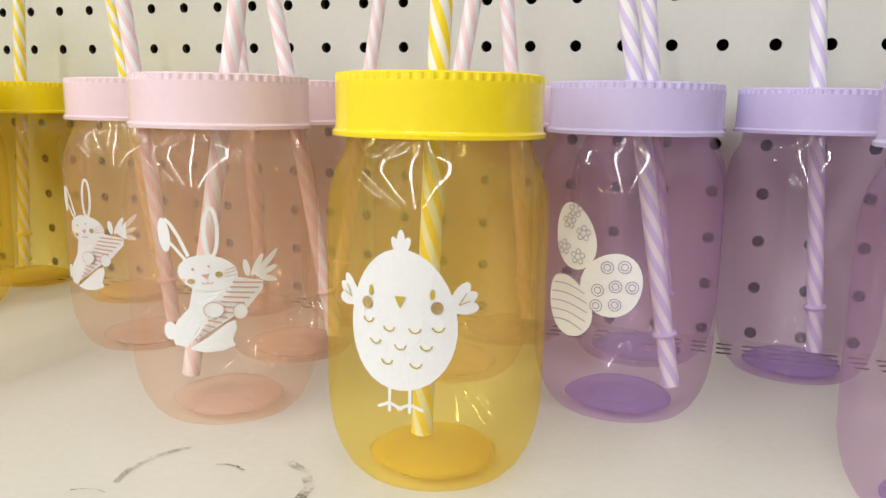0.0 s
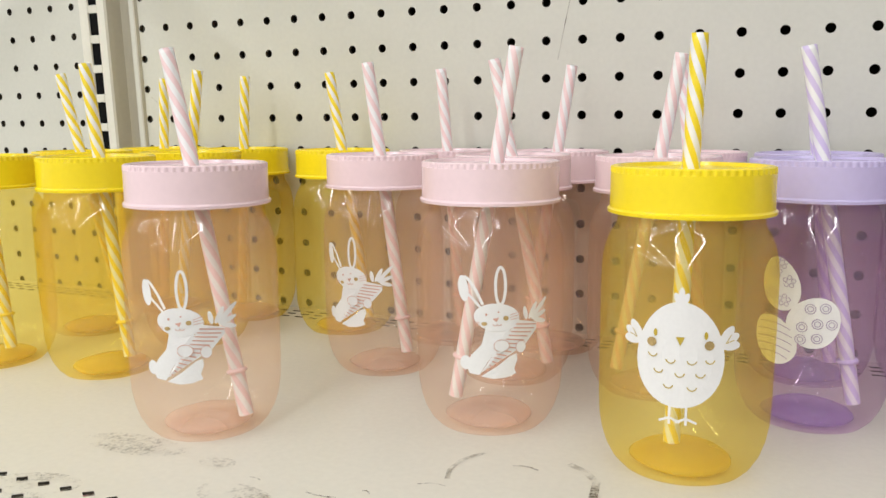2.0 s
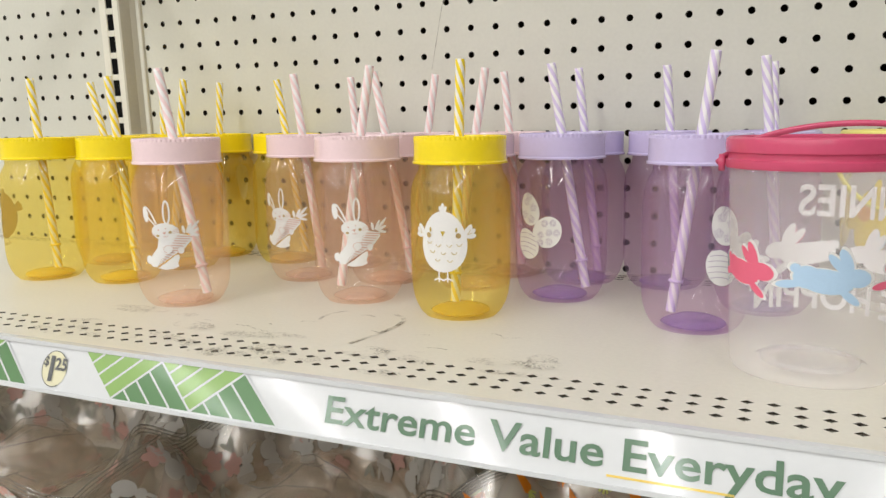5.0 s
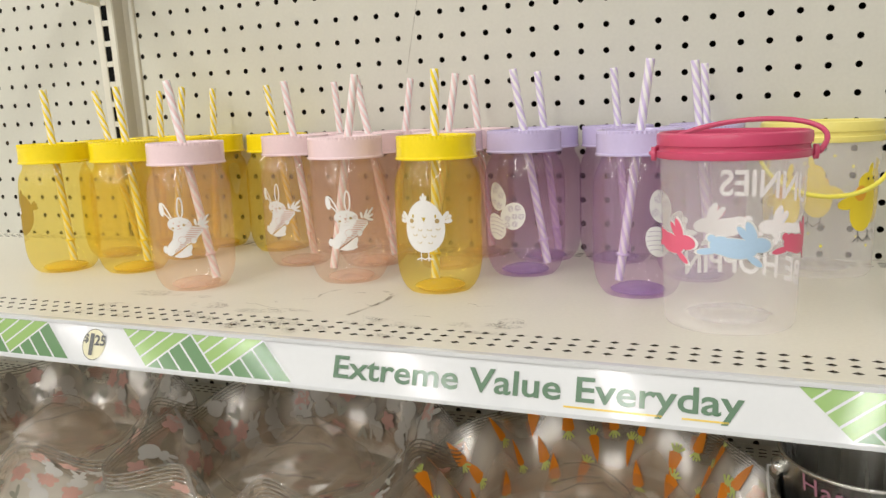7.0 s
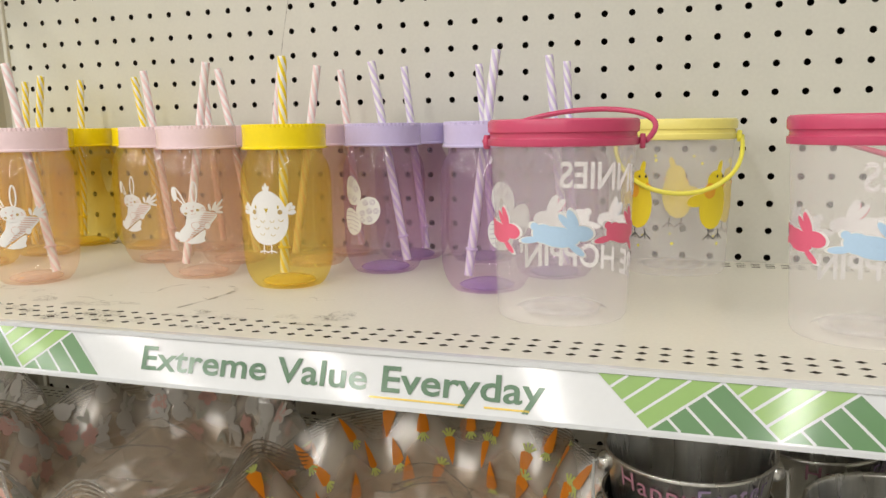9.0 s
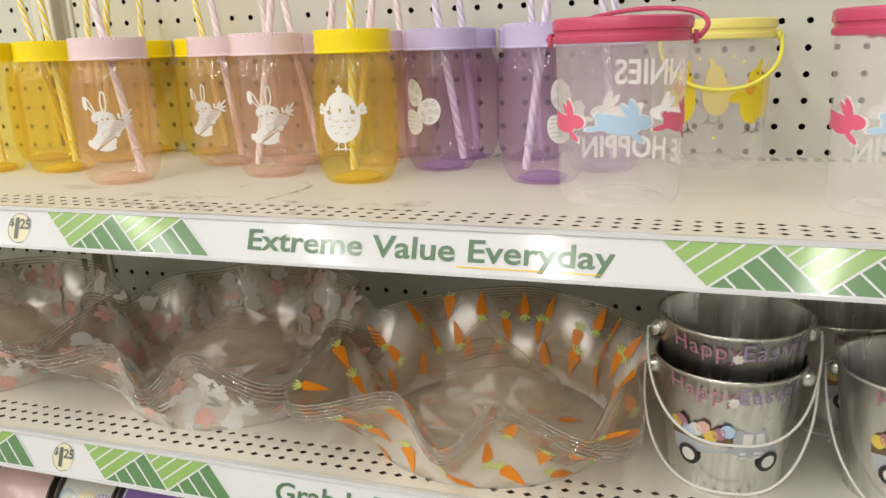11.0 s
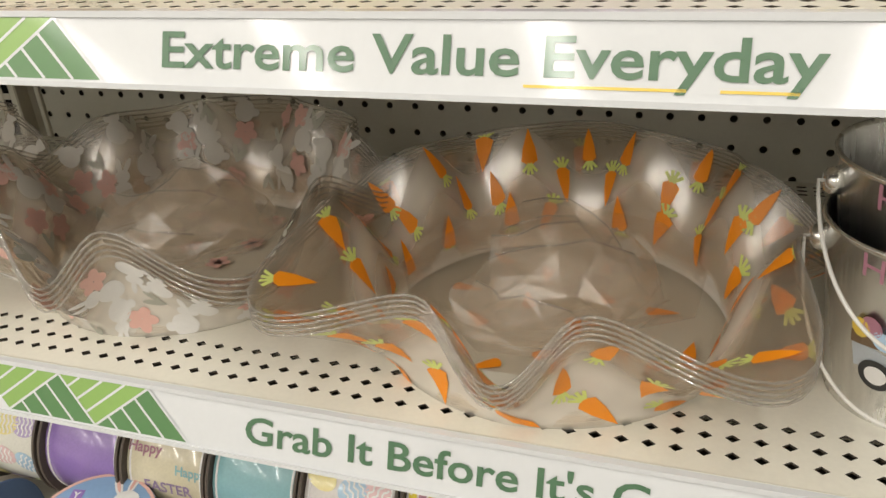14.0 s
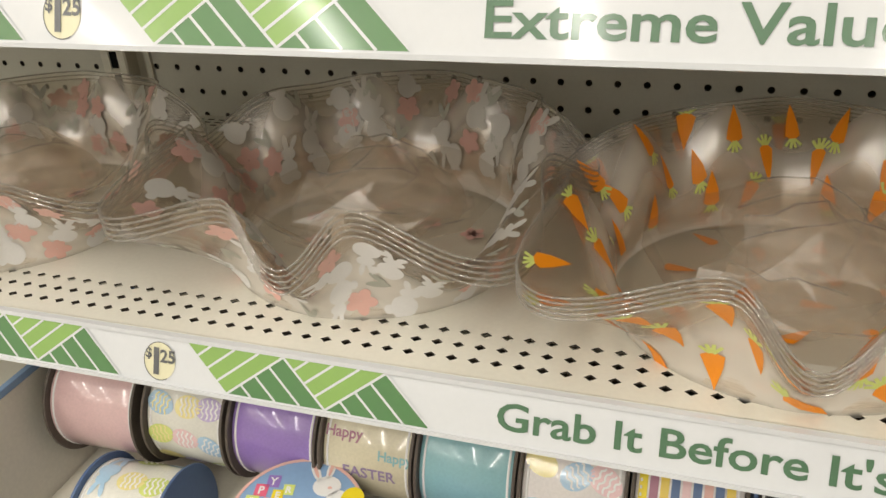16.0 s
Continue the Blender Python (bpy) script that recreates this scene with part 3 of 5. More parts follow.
def shelf(name, m, label, first, middle, grid):
    """first: a hole's place along the shelf; middle: the middle row of its front holes."""
    n = 157
    x0 = first - 97.5 * grid if first > 0.5 else first - 79.5 * grid
    x1 = x0 + n * grid
    verts, faces = [], []

    def sheet(us, vs, cu, cv, outline, stagger):
        v, f = plate_with_holes(us, vs, cu, cv, outline, -0.0012, lambda a, b, d: (a, b, d), stagger)
        base = len(verts)
        verts.extend(v)
        faces.extend([tuple(base + i for i in reversed(q)) for q in f])

    def quad(ya, yb):
        base = len(verts)
        verts.extend([(x0, ya, 0), (x1, ya, 0), (x1, yb, 0), (x0, yb, 0)])
        faces.append((base, base + 1, base + 2, base + 3))

    columns = [x0 + grid * (i + 0.5) for i in range(n)]
    sheet(columns, [middle - 0.013, middle, middle + 0.013], grid, 0.013, diamond, 0.0)
    sheet(columns, [-0.030, -0.0215, -0.013], grid, 0.0085, slit, 0.0)
    quad(FRONT, middle - 0.0195)
    quad(middle + 0.0195, -0.03425)
    quad(-0.00875, -0.0005)
    me = bpy.data.meshes.new(name)
    me.from_pydata(verts, [], faces)
    me.materials.append(M["steel"])
    # walls of the steel holes get dark brown, shade put into colour
    me.materials.append(M["hole_shade"])
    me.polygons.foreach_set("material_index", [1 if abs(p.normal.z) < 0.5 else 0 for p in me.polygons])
    me.validate()
    ob = thing(name, m, label, "shelf")
    part("shelf_top", me, None, ob)
    bm = bmesh.new()
    box(bm, x0, x1, FRONT, FRONT + 0.0015, -0.030, -0.0006)
    box(bm, x0, x1, FRONT + 0.0015, FRONT + 0.012, -0.030, -0.0285)
    part("front_lip", bm, M["steel"], ob)
    # unseen strip added under the front holes, coloured dark as their shade
    part("shade_stiffener", box(bmesh.new(), x0, x1, FRONT + 0.002, -0.330, -0.0125, -0.0105), M["hole_shade"], ob, "unseen stiffening strip, coloured dark as the shade in the holes")
    return ob


shelf("metal_shelf", UP, "cream steel store shelf with diamond perforations and dirt scuffs", 0.648, -0.342, 0.0128)
shelf("metal_shelf", LOW, "cream steel store shelf with diamond perforations under plastic bowls", 0.4035, -0.3565, 0.01258)

# price channel strips with printed card
TOP_Y, BOT_Y, STRIP_H = -0.3865, -0.3975, 0.0265


def strip(m, words, under, label, shift=0.0):
    ob = thing("shelf_label_strip", m, label, "label strip")
    tilt = math.atan2(TOP_Y - BOT_Y, STRIP_H)
    length = math.hypot(TOP_Y - BOT_Y, STRIP_H)

    def at(u, v, layer=0):
        s = v / length if length else 0
        y = TOP_Y + (BOT_Y - TOP_Y) * (-s) - 0.00018 * (layer + 1) * math.cos(tilt)
        return (u, y, -STRIP_H * (-s) + 0.0 + 0.00018 * (layer + 1) * math.sin(tilt))

    x0, x1 = -0.6, 1.4
    bm = bmesh.new()
    cs = [(TOP_Y + 0.004, 0.0022), (TOP_Y - 0.0008, 0.0022), (TOP_Y - 0.0012, -0.0005), (TOP_Y, -0.001), (BOT_Y, -STRIP_H), (BOT_Y - 0.0014, -STRIP_H + 0.0006),
          (BOT_Y - 0.0018, -STRIP_H - 0.0018), (BOT_Y + 0.001, -STRIP_H - 0.0028), (BOT_Y + 0.003, -STRIP_H - 0.0018), (TOP_Y + 0.004, -0.012)]
    a = [bm.verts.new((x0, y, z)) for y, z in cs]
    b = [bm.verts.new((x1, y, z)) for y, z in cs]
    for i in range(len(cs)):
        j = (i + 1) % len(cs)
        bm.faces.new((a[i], a[j], b[j], b[i]))
    part("channel", bm, M["label"], ob, "glossy white plastic price channel")
    H = length
    half, lean = 0.0625, 0.0270

    def tri(pts, mat, name, layer):
        f = Flat()
        n = len(f.verts)
        f.verts += [(x, y, layer) for x, y in pts]
        f.faces.append(tuple(range(n, n + len(pts))))
        part(name, f.mesh(name, M[mat], at), None, ob)

    def lines(segs, name):
        for p, q in segs:
            f = Flat().stroke([p, q], 0.0014, 1)
            part(name, f.mesh(name, M["label"], at), None, ob)

    for start in (-0.375, 0.091, 0.2905, 0.757, 0.9565):
        for k in range(2):
            s = start + shift + k * half
            tri([(s, -0.001), (s + lean, -H + 0.0012), (s + half, -0.001)], "leaf_green", "light_green_panel", 0)
            seg = []
            for j in (1, 2, 3):
                q = j / 4
                seg.append(((s + half * q, -0.001), (s + lean * q, -0.001 - (H - 0.0022) * q)))
            seg.append(((s + half, -0.001), (s + lean, -H + 0.0012)))
            lines(seg, "white_line")
            tri([(s + half, -0.001), (s + lean, -H + 0.0012), (s + half + lean, -H + 0.0012)], "deep_green", "dark_green_panel", 0)
            seg = []
            for j in (1, 2, 3):
                q = j / 4
                top = (s + half + (lean - half) * q, -0.001 - (H - 0.0022) * q)
                seg.append((top, (s + lean + half * (1 - q), -H + 0.0012)))
            seg.append(((s + half, -0.001), (s + half + lean, -H + 0.0012)))
            lines(seg, "white_line")
    for bx in (0.265, 0.93, -0.2):
        f = Flat().oval(bx, -H * 0.52, 0.0108, 0.0116, layer=0, n=28)
        part("price_badge_ring", f.mesh("price_badge_ring", M["badge_cream"], at), None, ob)
        f = Flat().words("$", 0.0085, bx - 0.0075, -H * 0.52 + 0.0015, 2, bold=0.0002)
        f.words("1", 0.022, bx - 0.0022, -H * 0.52 - 0.0075, 2, bold=0.0008)
        f.words("25", 0.0108, bx + 0.0058, -H * 0.52 - 0.0003, 2, bold=0.0003)
        part("price", f.mesh("price", M["badge_grey"], at), None, ob)
        f = Flat().arc(bx, -H * 0.52, 0.0108, 20, 300, 0.0005, 1, 30, ry=0.0116)
        part("badge_outline", f.mesh("badge_outline", M["badge_grey"], at), None, ob)
    f = Flat().words(words, 0.0208, 0.4715, -H * 0.73, 1, bold=0.00034, align="LEFT", spacing=1.0)
    span = max(v[0] for v in f.verts) - 0.4715
    f.verts = [(0.4715 + (u - 0.4715) * 0.2585 / span, v, l) for u, v, l in f.verts]
    part("lettering", f.mesh("lettering", M["text_green"], at), None, ob, "dark green bold slogan")
    f = Flat()
    for p, q in under:
        f.stroke([(p, -H * 0.855), (q, -H * 0.855)], 0.0011, 1)
    part("underline", f.mesh("underline", M["rule_yellow"], at), None, ob, "thin yellow underline")
    return ob


strip(UP @ pose(0, 0, 0.0, SLOPE) @ pose(0, 0, 0.0155), "Extreme Value Everyday", [(0.629, 0.686), (0.697, 0.722)], "white and green promotional shelf strip reading Extreme Value Everyday")
strip(LOW @ pose(0, 0, 0.0, SLOPE) @ pose(0, 0, 0.0110), "Grab It Before It's Gone!", [(0.658, 0.729)], "white and green promotional shelf strip reading Grab It Before It's Gone", -0.006)
tagged(new("wall_shelf_under", mesh_from("under_shelf", box(bmesh.new(), -0.6, 1.4, -0.4515, -0.002, 0.835, 0.84), M["steel"])), "cream steel bottom shelf under the ribbon spools", "shelf", kind="structure")

# the room that closes the place
bm = box(bmesh.new(), -6, 7, -10, 0.5, -0.1, 0.0)
tagged(new("floor", mesh_from("floor", bm, M["floor"])), "beige store floor tiles", "floor", kind="structure")
bm = box(bmesh.new(), -6, 7, -10, 0.5, 3.05, 3.15)
tagged(new("ceiling", mesh_from("ceiling", bm, M["wall"])), "white store ceiling", "ceiling", kind="structure")
# unseen wall added to bounce lamp light onto the shelf fronts
bm = box(bmesh.new(), -5, 6, -2.5, -2.3, 0, 1.6)
tagged(new("wall_reflector", mesh_from("wall_reflector", bm, M["wall"])), "plain pale unseen wall added across the aisle as a reflector", "wall", kind="structure")
for nm, b6 in {"wall_front": (-6, 7, -10.1, -10, 0, 3.1), "wall_west": (-6.1, -6, -10, 0.5, 0, 3.1), "wall_east": (7, 7.1, -10, 0.5, 0, 3.1), "wall_north": (-6, 7, 0.5, 0.6, 0, 3.1)}.items():
    tagged(new(nm, mesh_from(nm, box(bmesh.new(), *b6), M["wall"])), "plain off-white store wall", "wall", kind="structure")

# ---- jars with straws ----
JAR = [(0.0, 0.0045), (0.010, 0.0035), (0.020, 0.0012), (0.0232, 0.0), (0.0268, 0.0009), (0.0303, 0.0045), (0.0333, 0.0100), (0.0352, 0.016), (0.0364, 0.023), (0.0368, 0.032),
       (0.0370, 0.058), (0.0370, 0.084), (0.0368, 0.0900), (0.0362, 0.0955), (0.0351, 0.1000), (0.0335, 0.1040), (0.0316, 0.1070), (0.0306, 0.1095), (0.0304, 0.1155), (0.0300, 0.124)]
LID = [(0.0305, 0.1135), (0.0349, 0.1137), (0.0351, 0.1150), (0.0343, 0.1156), (0.0341, 0.1160), (0.0340, 0.1195), (0.0340, 0.1230), (0.0340, 0.1265), (0.0340, 0.1290), (0.0340, 0.1295), (0.0341, 0.1297), (0.0340, 0.1316), (0.0329, 0.1321), (0.0305, 0.1320),
       (0.0297, 0.1306), (0.0050, 0.1302), (0.0048, 0.1300), (0.0, 0.1300)]
LID = [(r, z if z < 0.116 else 0.116 + (z - 0.116) * 1.09) for r, z in LID]


def ribs(k, i, a):
    return -0.0005 if k in (10, 11) and i % 4 in (0, 1) else 0.0


SHARED = {}


def shared(key, make):
    if key not in SHARED:
        SHARED[key] = make()
    return SHARED[key]


def jar_shell(c):
    me = smooth(mesh_from("jar_body", lathe(JAR[1:], 72), M["jar_" + c]))
    return me


def jar_base(c):
    prof = [(0.0, 0.0085), (0.008, 0.0082), (0.015, 0.0072), (0.0205, 0.0052), (0.0222, 0.0036), (0.0205, 0.0022), (0.0, 0.0020)]
    return smooth(mesh_from("base", lathe(prof, 48, lambda k, i, a: 0.0006 * math.sin(3 * a + k)), M["base_" + c]))


def jar_lid(c):
    me = mesh_from("lid", lathe(LID, 240, ribs), M["lid_" + c])
    smooth(me)
    me.set_sharp_from_angle(angle=radians(24))
    return me


def straw_mesh(c):
    """A striped drinking straw along z, 1 long in z, later scaled to its length."""
    n, rows, r, length, turn = 24, 66, 0.0037, 0.190, 0.058
    bm = bmesh.new()
    rings = []
    for k in range(rows + 1):
        z = length * k / rows
        tw = -2 * math.pi * z / turn
        rings.append([bm.verts.new((r * math.cos(2 * math.pi * i / n + tw), r * math.sin(2 * math.pi * i / n + tw), z)) for i in range(n)])
    tw = -2 * math.pi * length / turn
    rings.append([bm.verts.new((0.0031 * math.cos(2 * math.pi * i / n + tw), 0.0031 * math.sin(2 * math.pi * i / n + tw), length)) for i in range(n)])
    rings.append([bm.verts.new((0.0031 * math.cos(2 * math.pi * i / n + tw), 0.0031 * math.sin(2 * math.pi * i / n + tw), length - 0.02)) for i in range(n)])
    for a, b in zip(rings, rings[1:]):
        for i in range(n):
            f = bm.faces.new((a[i], a[(i + 1) % n], b[(i + 1) % n], b[i]))
            f.material_index = 1 if (i % 6) < 3 else 0
            f.smooth = True
    return mesh_from("straw", bm, [M["straw_white"], M["straw_" + c]])


def straw_ring(c):
    return smooth(mesh_from("stop_ring", lathe([(0.0036, 0), (0.0050, 0.0003), (0.0052, 0.0012), (0.0048, 0.0022), (0.0036, 0.0024)], 24), M["straw_" + c]))


def chick_print():
    w, d, g = Flat(), Flat(), Flat()
    w.oval(0, 0, 17.2, 21.8, n=36, egg=0.10)
    for a, l in ((-24, 5.0), (0, 6.2), (24, 5.0)):
        w.oval(3.4 * math.sin(radians(a)) * 1.0, 22.4 + l / 2 - 1.5 - abs(a) * 0.03, 1.25, l / 1.7, -a)
    for s in (-1, 1):
        for tx, ty in ((20.4, 12.2), (23.0, 8.9), (23.6, 4.4)):
            long, lean = math.hypot(tx - 15.2, ty - 4.6), math.degrees(math.atan2(ty - 4.6, tx - 15.2))
            w.oval(s * (tx + 15.2) / 2, (ty + 4.6) / 2, long / 2, 2.1, lean if s > 0 else 180 - lean)
        for tx, ty in ((19.6, 9.0), (20.8, 6.6)):
            d.stroke([(s * 17.4, 5.4), (s * tx, ty)], 0.3, 1)
        w.stroke([(s * 3.2, -21), (s * 3.2, -26.5)], 1.0, 0)
        for e in (-4, 0, 4.2):
            w.stroke([(s * 3.2, -26), (s * 3.2 + e, -28.8 + abs(e) * 0.25)], 1.0, 0)
        d.oval(s * 9.6, 8.6, 0.75, 1.6, layer=1, n=12)
        g.oval(s * 11.0, 4.6, 1.9, 1.9, layer=1, n=16)
    d.blob([(-1.7, 7.6), (1.7, 7.6), (0, 3.9)], layer=1)
    for x, y in ((-10.5, 0.4), (-3.4, -1.6), (4.6, -1.6), (11.5, -1.0), (-8, -6), (0.2, -7), (8, -6.8), (-4, -12), (5, -12.4)):
        d.arc(x, y, 1.8, 190, 350, 0.42, 1)
    return w, d, g


def bunny_print():
    w, d, g = Flat(), Flat(), Flat()
    w.oval(0.3, 1.2, 10.7, 6.6, -4, n=28)
    w.blob([(-4.8, -3.5), (7.2, -3.5), (4.4, -9), (0, -15), (-4.4, -21), (-7.6, -26.6), (-12.4, -26.0), (-13.9, -22), (-11.4, -17), (-6.6, -11.7)], (-4.5, -15))
    w.oval(-14.2, -20.8, 2.7, 3.4)
    w.blob([(-6.9, -27.2), (0.6, -22.2), (6.7, -17.4), (9.7, -16.4), (10.1, -19.4), (8.6, -23.6), (9.5, -26), (5, -27.8), (-1, -28.4)], (3.5, -23.5))
    w.blob([(9.7, -0.2), (20, -2.4), (19.8, -5.6), (14.4, -11.7), (7.5, -16), (-6.8, -25.4), (-0.3, -15), (4, -9)], (8, -9), layer=1)
    for i in range(13):
        s = i / 12
        y = -2.6 - 21 * s
        x0 = 9.0 - 13.2 * s
        x1 = 19.6 - 23.5 * s ** 1.15
        d.stroke([(x0, y + 0.5), ((x0 + x1) / 2, y), (x1, y - 0.5)], 0.62, 2)
    for a, l, ox in ((46, 13, 0), (62, 9, -1), (100, 6.5, -2), (22, 9, 0.5), (-14, 7.5, 1.5)):
        c, q = math.cos(radians(a)), math.sin(radians(a))
        w.oval(16.6 + ox + l * 0.55 * c, -0.8 + l * 0.55 * q, l * 0.5, 1.15, a, layer=0)
    w.arc(1.9, 16.0, 2.3, 0, 360, 1.35, 0, 25, ry=8.8)
    w.oval(-15.4, 14.6, 2.5, 6.2, 8)
    w.stroke([(-15.0, 20.4), (-12.8, 18.8), (-9.6, 14.2), (-6.2, 7.2)], 1.4, 0)
    w.stroke([(-13.6, 12.4), (-10.4, 9.4), (-7.2, 5.8)], 1.2, 0)
    w.oval(11.4, -13.0, 2.4, 2.9, 0, layer=3)
    w.oval(2.4, -12.1, 3.4, 2.8, -10, layer=3)
    d.arc(2.4, -12.1, 3.5, -60, 250, 0.28, 4, 18, ry=2.9)
    d.arc(11.4, -13.0, 2.5, 40, 330, 0.24, 4, 14, ry=3.0)
    d.blob([(-1.8, 0.6), (1.2, 1.2), (0.2, -1.0)], layer=1)
    d.arc(-0.5, -1.8, 1.0, 190, 350, 0.3, 1)
    d.arc(1.4, -1.6, 1.0, 190, 350, 0.3, 1)
    d.oval(1.0, 3.8, 0.5, 0.4, layer=1, n=8)
    d.oval(-4.6, 2.6, 0.6, 0.6, layer=1, n=8)
    g.oval(4.4, 0.8, 1.3, 1.1, layer=1, n=12)
    g.oval(-5.4, -1.8, 1.4, 0.9, layer=1, n=12)
    for e in (-1.0, 0.2, 1.3):
        d.stroke([(6.4, 0.9 + e), (11.0, 2.0 + 1.3 * e)], 0.24, 1)
        d.stroke([(-7.6, -2.0 + e * 0.6), (-10.6, -2.4 + e)], 0.24, 1)
    return w, d, g


def egg_print():
    w, d, g = Flat(), Flat(), Flat()
    w.oval(-8.6, 11.5, 8.8, 13.0, 14, n=30, egg=0.12)
    w.oval(7.0, -5.5, 11.4, 12.6, -32, n=30, egg=0.10)
    w.oval(-10.4, -15.6, 9.6, 12.6, 28, n=30, egg=0.12)
    for x, y in ((-11, 17), (-4.6, 13), (-13, 6.8), (-6.5, 3.8), (-8.4, 21.6)):
        for k in range(5):
            a = 72 * k + 15
            d.arc(x + 2.0 * math.cos(radians(a)), y + 2.0 * math.sin(radians(a)), 1.0, 0, 360, 0.28, 1, 9)
    for x, y in ((2, -8), (8.5, -6), (14.5, -6), (5.2, 1.0), (11.5, 1.6), (8.6, -13), (1.6, -14)):
        for r in (2.3, 1.25):
            d.arc(x, y, r, 0, 360, 0.32, 1, 15)
    for k in range(6):
        y = -23.5 + 3.6 * k
        half = 8.6 * math.sqrt(max(0.05, 1 - ((y + 15.6) / 12.8) ** 2))
        d.stroke([(-10.4 - half + i / 6 * 2 * half, y + 1.6 * math.sin(i / 6 * 3.0) - 2.4 * (i / 6) + 1.2) for i in range(7)], 0.34, 1)
    return w, d, g


PRINTS = {"yellow": chick_print, "pink": bunny_print, "purple": egg_print}
WORD = {"yellow": "yellow", "pink": "peach pink", "purple": "violet"}
MOTIF = {"yellow": "white chick", "pink": "white rabbit and carrot", "purple": "white decorated egg"}


def jar(c, x, y, face, tip, foot, extra=""):
    """A lidded drinking jar. face: the turn of its print; tip, foot: where the straw ends, from the jar's axis."""
    y -= 0.0046
    ob = thing("drinking_jar", UP @ pose(x, y, 0.0004, 0, 0, 0),
               (f"clear {WORD[c]} jar with {MOTIF[c]} print and straw" if face is not None else f"clear {WORD[c]} jar with ribbed lid and striped straw") + extra, "drinking jar", group="drinking jars on the shelf")
    body = part("jar_body", shared("shell" + c, lambda: jar_shell(c)), None, ob, f"see-through {WORD[c]} plastic")
    body.visible_shadow = False
    part("base", shared("base" + c, lambda: jar_base(c)), None, body, f"thick {WORD[c]} plastic bottom")
    part("lid", shared("lid" + c, lambda: jar_lid(c)), None, ob, f"opaque {WORD[c]} ribbed screw lid")
    a, b = Vector((foot[0], foot[1], 0.010)), Vector((tip[0], tip[1], 0.188))
    st = part("straw", shared("straw" + c, lambda: straw_mesh(c)), None, ob, f"{WORD[c]} and white spiral striped straw")
    d = b - a
    turn = d.to_track_quat("Z", "Y").to_matrix().to_4x4()
    st.matrix_basis = Matrix.Translation(a) @ turn @ Matrix.Rotation(x * 40, 4, "Z") @ Matrix.Diagonal((1, 1, d.length / 0.190, 1))
    rg = part("stop_ring", shared("ring" + c, lambda: straw_ring(c)), None, st)
    rg.matrix_basis = Matrix.Translation((0, 0, 0.022))
    if face is not None:
        z0 = {"yellow": 0.0600, "pink": 0.0615, "purple": 0.0640}[c]

        def build():
            w, dd, g = PRINTS[c]()
            at = on_cylinder(0.0369, 0, z0)
            line = "line_" + c
            return w.mesh("print", M["white_print"], at), dd.mesh("print_outline", M[line], at), g.mesh("print_gold", M["gold"], at)
        w, dd, g = shared("print" + c, build)
        for nm, me in (("print", w), ("print_outline", dd), ("print_gold", g)):
            if len(me.polygons):
                p = part(nm, me, None, body)
                p.matrix_basis = Matrix.Rotation(radians(face), 4, "Z")
    return ob


jar("yellow", 0.4758, -0.1999, 3, (0.001, 0.0), (-0.004, -0.002))
jar("pink", 0.2470, -0.2408, 22, (-0.0145, 0.0), (0.026, -0.004))
jar("pink", 0.3776, -0.1799, 24, (0.0125, 0.002), (-0.019, 0.0))
jar("pink", 0.2853, -0.1164, -6, (-0.009, 0.0), (0.014, 0.002))
jar("yellow", 0.0441, -0.2004, -62, (-0.005, 0.0), (0.012, 0.0))
jar("yellow", 0.1271, -0.1870, None, (-0.004, 0.0), (0.016, 0.0))
jar("yellow", 0.0400, -0.1150, None, (-0.0165, 0.0), (0.030, 0.0))
jar("yellow", 0.0480, -0.0400, None, (0.004, 0.0), (-0.008, 0.0))
jar("yellow", 0.1330, -0.1090, None, (0.0095, 0.0), (-0.018, 0.0))
jar("yellow", 0.1220, -0.0345, None, (0.004, 0.0), (-0.008, 0.0))
jar("yellow", 0.2150, -0.0420, None, (-0.0095, 0.0), (0.019, 0.0))
jar("pink", 0.2970, -0.0400, None, (-0.005, 0.0), (0.010, 0.0))
jar("pink", 0.3645, -0.1040, None, (-0.0115, 0.0), (0.023, 0.0))
jar("pink", 0.3725, -0.0345, None, (0.0095, 0.0), (-0.019, 0.0))
jar("pink", 0.4475, -0.1000, None, (0.0105, 0.0), (-0.020, 0.0))
jar("pink", 0.4570, -0.0345, None, (-0.006, 0.0), (0.012, 0.0))
jar("purple", 0.5294, -0.1169, -12, (-0.0095, 0.0), (0.021, 0.0))
jar("purple", 0.5290, -0.0425, None, (-0.006, 0.0), (0.014, 0.0))
jar("purple", 0.6424, -0.1779, 47, (0.008, 0.0), (-0.016, 0.0))
jar("purple", 0.6020, -0.0400, None, (-0.004, 0.0), (0.010, 0.0))
jar("purple", 0.6840, -0.1070, None, (-0.006, 0.0), (0.010, 0.0))
jar("purple", 0.6840, -0.0345, None, (-0.003, 0.0), (0.006, 0.0))

# ---- scuffs on the upper shelf ----


def shelf_mark(name, label, path, width, mat, m=UP):
    f = Flat().stroke(path, width, 0)
    me = f.mesh(name, M[mat], lambda u, v, l: (u, v, 0.0005))
    ob = tagged(new(name, me), label, "scuff mark", kind="structure")
    ob.matrix_basis = m
    return ob


